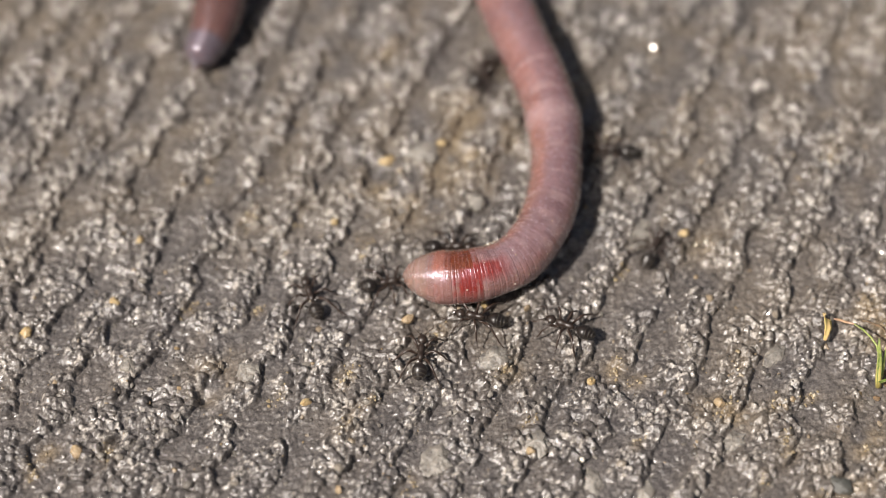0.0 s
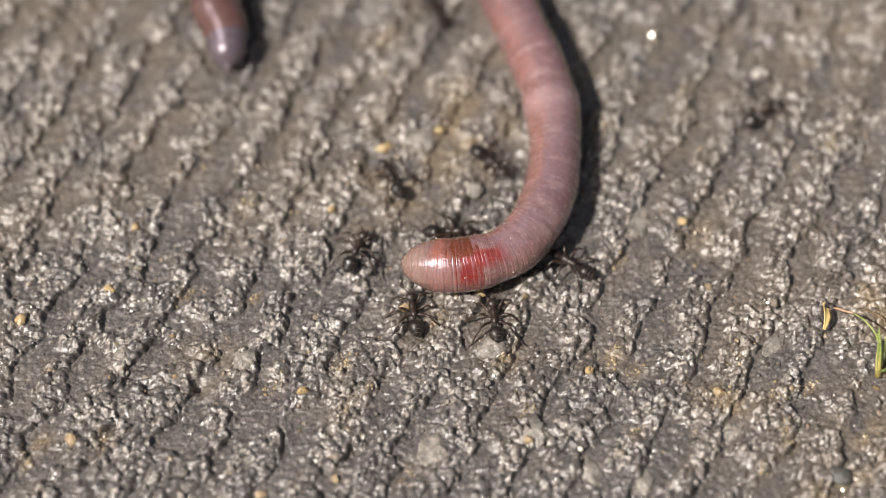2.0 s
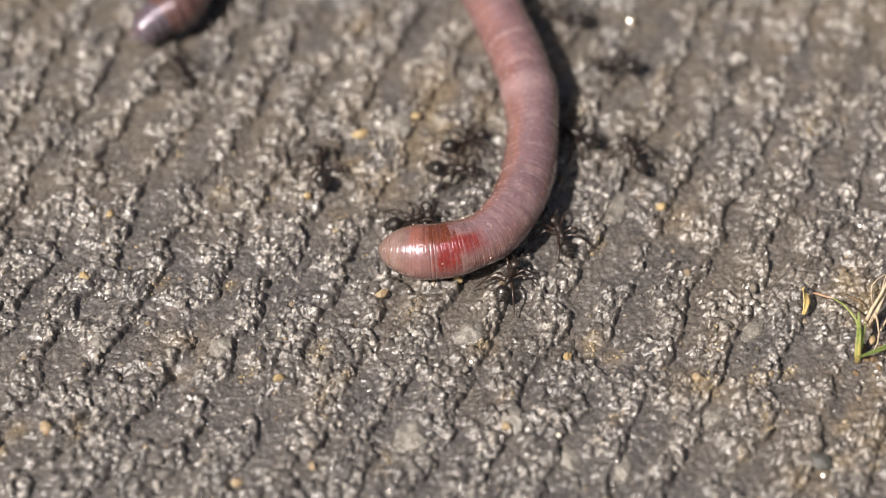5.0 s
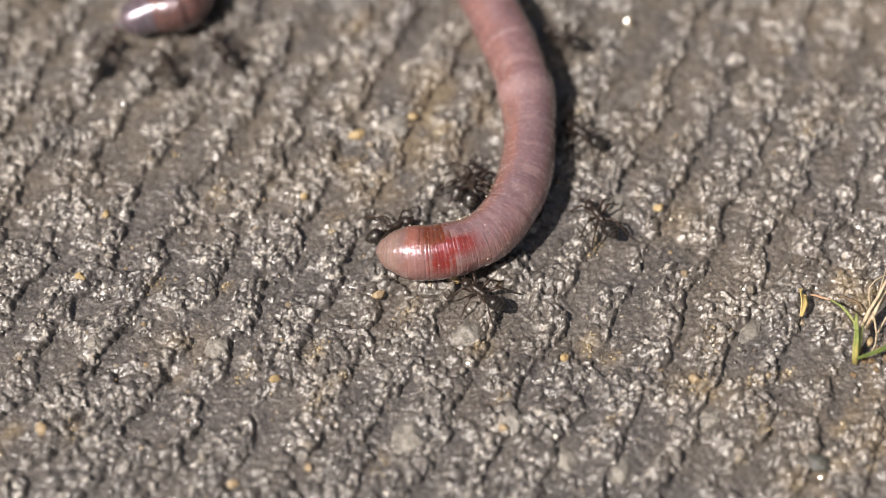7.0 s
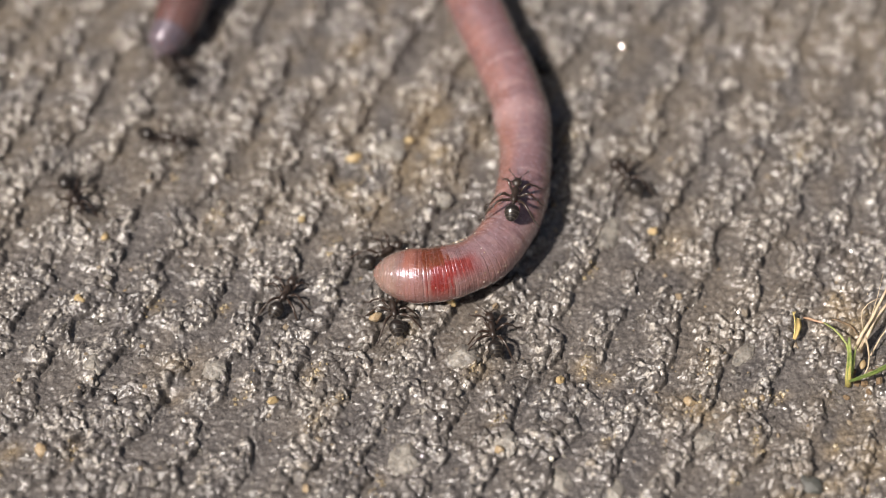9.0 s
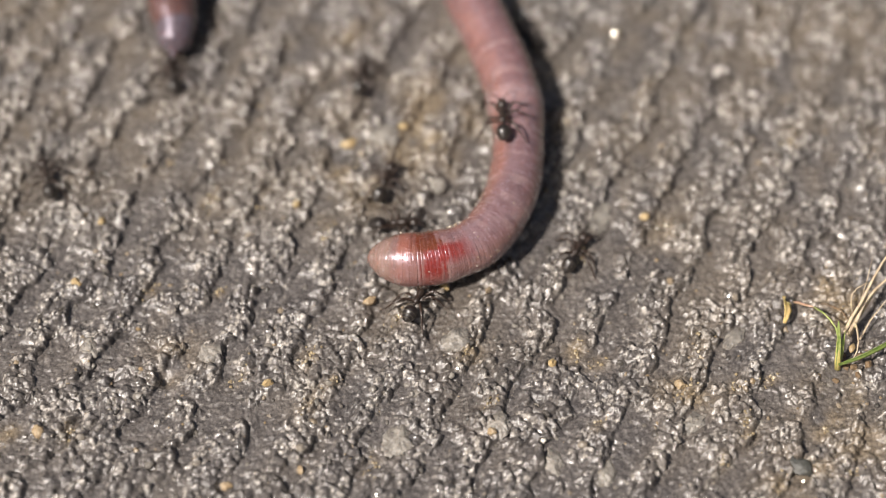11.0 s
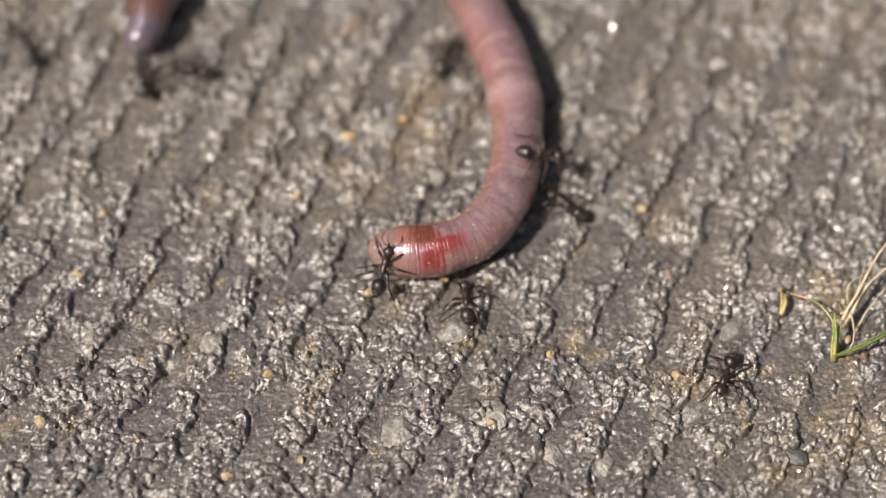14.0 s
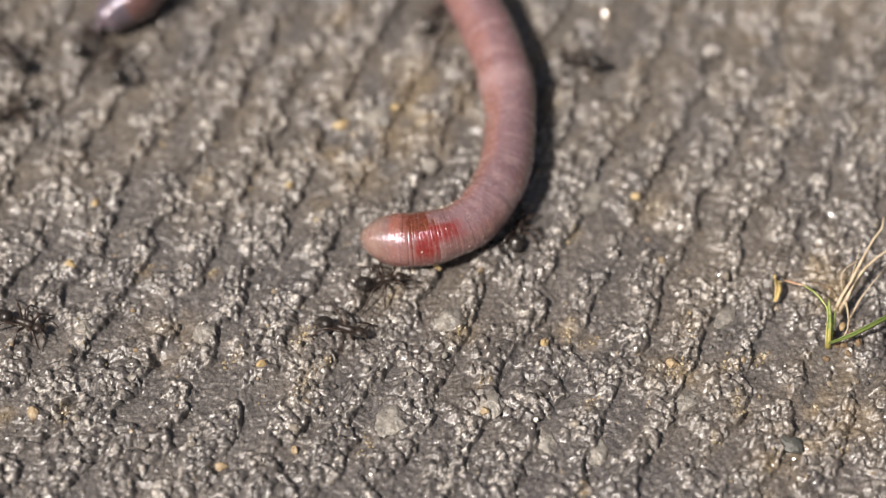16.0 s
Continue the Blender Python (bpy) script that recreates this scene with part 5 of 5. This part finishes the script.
def build_husk():
    husk = tagged(new("husk"), "curled yellow plant husk lying on asphalt", "husk")
    x, y = 28.55, -6.35
    husk.matrix_world = pose(x * MM, y * MM, (ground_at(x, y) + 0.12) * MM)
    part("scale", blade_shape([(-0.22, -1.25, 0.0), (-0.08, -0.85, 0.22), (0.06, -0.2, 0.36), (0.05, 0.5, 0.34), (-0.04, 1.0, 0.2), (-0.08, 1.3, 0.02)], [0.30, 0.50, 0.82, 0.80, 0.60, 0.20], 0.35, 0.12), HUSK, husk)
    return husk


ground = build_ground()
grit = build_grit()
sand = build_sand()

# loose grains that stand out: place and half size in millimetres
AMBER_GRAINS = [(-7.2, 10.8, 0.75, 0.55), (-13.2, -13.4, 0.50, 0.36), (9.5, -11.2, 0.40, 0.34), (-29.2, -3.6, 0.45, 0.40), (-36.2, -6.5, 0.60, 0.50),
                (17.6, 3.2, 0.38, 0.55), (0.9, -4.0, 0.45, 0.34), (-2.6, 12.6, 0.36, 0.5), (-27.6, 2.6, 0.40, 0.36), (-11.5, 4.4, 0.3, 0.36)]
for i, (x, y, rx, ry) in enumerate(AMBER_GRAINS):
    build_pebble("sand_grain", x, y, rx, ry, 0.36, AMBER, "translucent amber quartz grain lying on asphalt", 100 + i)
OCHRE_GRAINS = [(-31.0, -17.8, 0.62, 0.52), (-16.1, -22.4, 0.55, 0.44), (-10.4, -21.0, 0.42, 0.34), (19.6, -13.4, 0.5, 0.42), (4.6, -17.6, 0.42, 0.36), (-5.2, -5.4, 0.6, 0.4)]
for i, (x, y, rx, ry) in enumerate(OCHRE_GRAINS):
    build_pebble("pebble", x, y, rx, ry, 0.40, OCHRE, "rounded ochre sandstone pebble on asphalt", 200 + i)
WHITE_GRAINS = [(19.4, 2.6, 0.15, 0.14), (18.6, 2.4, 0.12, 0.12), (8.6, -18.4, 0.22, 0.2), (-11.4, 4.8, 0.24, 0.2)]
for i, (x, y, rx, ry) in enumerate(WHITE_GRAINS):
    build_pebble("sand_grain", x, y, rx, ry, 0.24, QUARTZ, "tiny white quartz grain glinting on asphalt", 300 + i)
PALE_STONES = [(-4.3, 11.6, 1.5, 1.3), (13.6, -21.2, 1.3, 0.9), (-2.7, -18.4, 1.5, 1.3), (24.2, -8.6, 0.7, 1.4), (-17.9, -10.3, 1.1, 0.9), (1.9, -9.2, 1.5, 1.0),
               (5.2, -16.8, 1.0, 1.2), (20.4, -16.6, 0.9, 1.3), (13.8, 3.4, 1.1, 1.9), (0.2, 6.4, 0.9, 0.8), (-27.6, -9.8, 1.0, 0.8), (9.4, -20.2, 0.9, 1.4)]
for i, (x, y, rx, ry) in enumerate(PALE_STONES):
    build_pebble("stone", x, y, rx, ry, 0.50, PALE, "pale chipped stone bedded in asphalt", 400 + i)

# flat mirror flakes added for white glints, tilted halfway between the sun and the camera
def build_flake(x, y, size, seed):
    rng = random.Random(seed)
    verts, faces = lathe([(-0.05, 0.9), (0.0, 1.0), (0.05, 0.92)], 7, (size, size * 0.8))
    me = mesh_of("mica_flake", [(x0 * 1.0, y0, z0) for x0, y0, z0 in verts], faces, GLINT, False)
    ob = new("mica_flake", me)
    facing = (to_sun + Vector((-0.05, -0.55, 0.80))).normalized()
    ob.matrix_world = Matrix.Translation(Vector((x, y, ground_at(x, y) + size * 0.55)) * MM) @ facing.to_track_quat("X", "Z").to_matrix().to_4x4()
    return tagged(ob, "tiny mirror flake added to the asphalt for a sun glint", "flake", "mica flakes in the asphalt")


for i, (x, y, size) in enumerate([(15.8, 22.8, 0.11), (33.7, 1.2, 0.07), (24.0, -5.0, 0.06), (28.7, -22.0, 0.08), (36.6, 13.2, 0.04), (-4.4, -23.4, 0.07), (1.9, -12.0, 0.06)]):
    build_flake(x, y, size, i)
SOIL_CRUMBS = [(33.1, -11.0, 0.5), (33.6, -11.6, 0.36), (32.2, -12.6, 0.34), (34.2, -10.6, 0.44), (33.9, -12.4, 0.3), (34.8, -11.4, 0.4), (32.9, -10.2, 0.32)]
for i, (x, y, r) in enumerate(SOIL_CRUMBS):
    build_pebble("soil_crumb", x, y, r, r * 0.8, r * 0.7, EARTH, "brown soil crumb at the foot of the grass", 500 + i)
build_pebble("pebble", 28.6, -20.7, 1.0, 0.8, 0.45, SLATE, "dark slate pebble bedded in asphalt", 520)
sprout = build_sprout()
husk = build_husk()
twig = build_twig()
worm, RINGS, TAIL, WORM_LINE, WORM_LENGTH = build_worm()
rng = random.Random(77)
for i in range(58):
    s = rng.choice((rng.uniform(2, 10), rng.uniform(6, 26)))
    m = place_on(WORM_LINE, WORM_LENGTH, s)
    a = radians(rng.choice((rng.uniform(-75, 75), rng.uniform(-80, -50), rng.uniform(50, 80))))
    size = rng.uniform(0.04, 0.08) + 0.06 * rng.random() ** 3
    speck = new("sand_grain", mesh_of("sand_grain", *pebble_shape(rng, size, size * 0.8, size * 0.7, 1), rng.choice((AMBER, OCHRE, QUARTZ)), False))
    speck.matrix_world = m @ Matrix.Translation(Vector((0, -math.sin(a), math.cos(a))) * 2.2 * MM)
    tagged(speck, "tiny tan sand grain stuck on the moist worm", "grain", "sand on the worm")
first_ant = build_ant()
ANTS = [first_ant] + [copy_thing(first_ant, Matrix()) for _ in ANT_ROWS[1:]]
for i, label in ((1, "black-brown ant nibbling at the worm's head end"), (2, "black ant pressed against the worm's head end"), (4, "black-brown ant tugging at the worm's underside"),
                 (11, "black-brown ant pulling at the worm's side"), (13, "glossy black ant climbing over the worm's back"), (0, "black ant worrying the worm's tail end"),
                 (22, "black-brown ant biting into the worm's flank"), (18, "dark ant waiting on bare asphalt")):
    tagged(ANTS[i], label)


def worm_motion():
    """The body stirs a little along its length; the tail end gropes about."""
    for ob, s in RINGS:
        if s > 42:
            continue
        rows = []
        for t in (0, 1, 2, 3, 4, 5.2, 6.5, 7, 8, 9, 10.2, 11.5, 12.5, 13.5, 14.5, 15.2, 16):
            slide = 0.10 * math.sin(1.9 * t - s * 0.35) * min(1, s / 4)
            m = place_on(WORM_LINE, WORM_LENGTH, s + slide)
            head = max(0.0, 1 - s / 9)
            late = (t - 8) / 8
            m.translation += Vector((-0.22 * min(0, late) * -1, 0.10 * late - 0.22 * min(0, late), 0)) * head * MM
            rows.append((t, m))
        walk(ob, rows)
    for ob, u in TAIL:
        rows = []
        for t, ax, ay, bx, by in TAIL_ROWS:
            line, length = tail_line((ax, ay), (bx, by))
            rows.append((t, place_on(line, length, length[-1] * u)))
        walk(ob, rows)


def ant_motion():
    rng = random.Random(9)
    for ant, steps in zip(ANTS, ANT_ROWS):
        rows = [(t, ant_pose(*at)) for t, *at in steps]
        if rows[-1][0] < 16:
            rows.append((16.0, rows[-1][1]))
        walk(ant, rows)
        times = [r[0] for r in rows]
        xs, ys = [r[1].translation.x / MM for r in rows], [r[1].translation.y / MM for r in rows]
        gone = np.concatenate([[0], np.cumsum(np.hypot(np.diff(xs), np.diff(ys)))])
        for leg in [c for c in ant.children if c.name.startswith("leg")]:
            side = 1 if leg.location.y > 0 else -1
            tripod = math.pi * ((leg.location.x > 0.4 * MM) + (leg.location.x > 0.8 * MM) + (side > 0))
            own = rng.uniform(-7, 7)
            beat = []
            for t in np.arange(0, 16.01, 0.2):
                step = np.interp(t, times, gone) / 3.4 * 2 * math.pi + 0.5 * math.sin(1.3 * t + own)
                beat.append((float(t), pose(*leg.location, 6 * side * max(0, math.cos(step + tripod)), 0, own + 17 * side * math.sin(step + tripod))))
            walk(leg, beat)


def motions():
    worm_motion()
    ant_motion()


build_bedded_stones(ground)
motions()
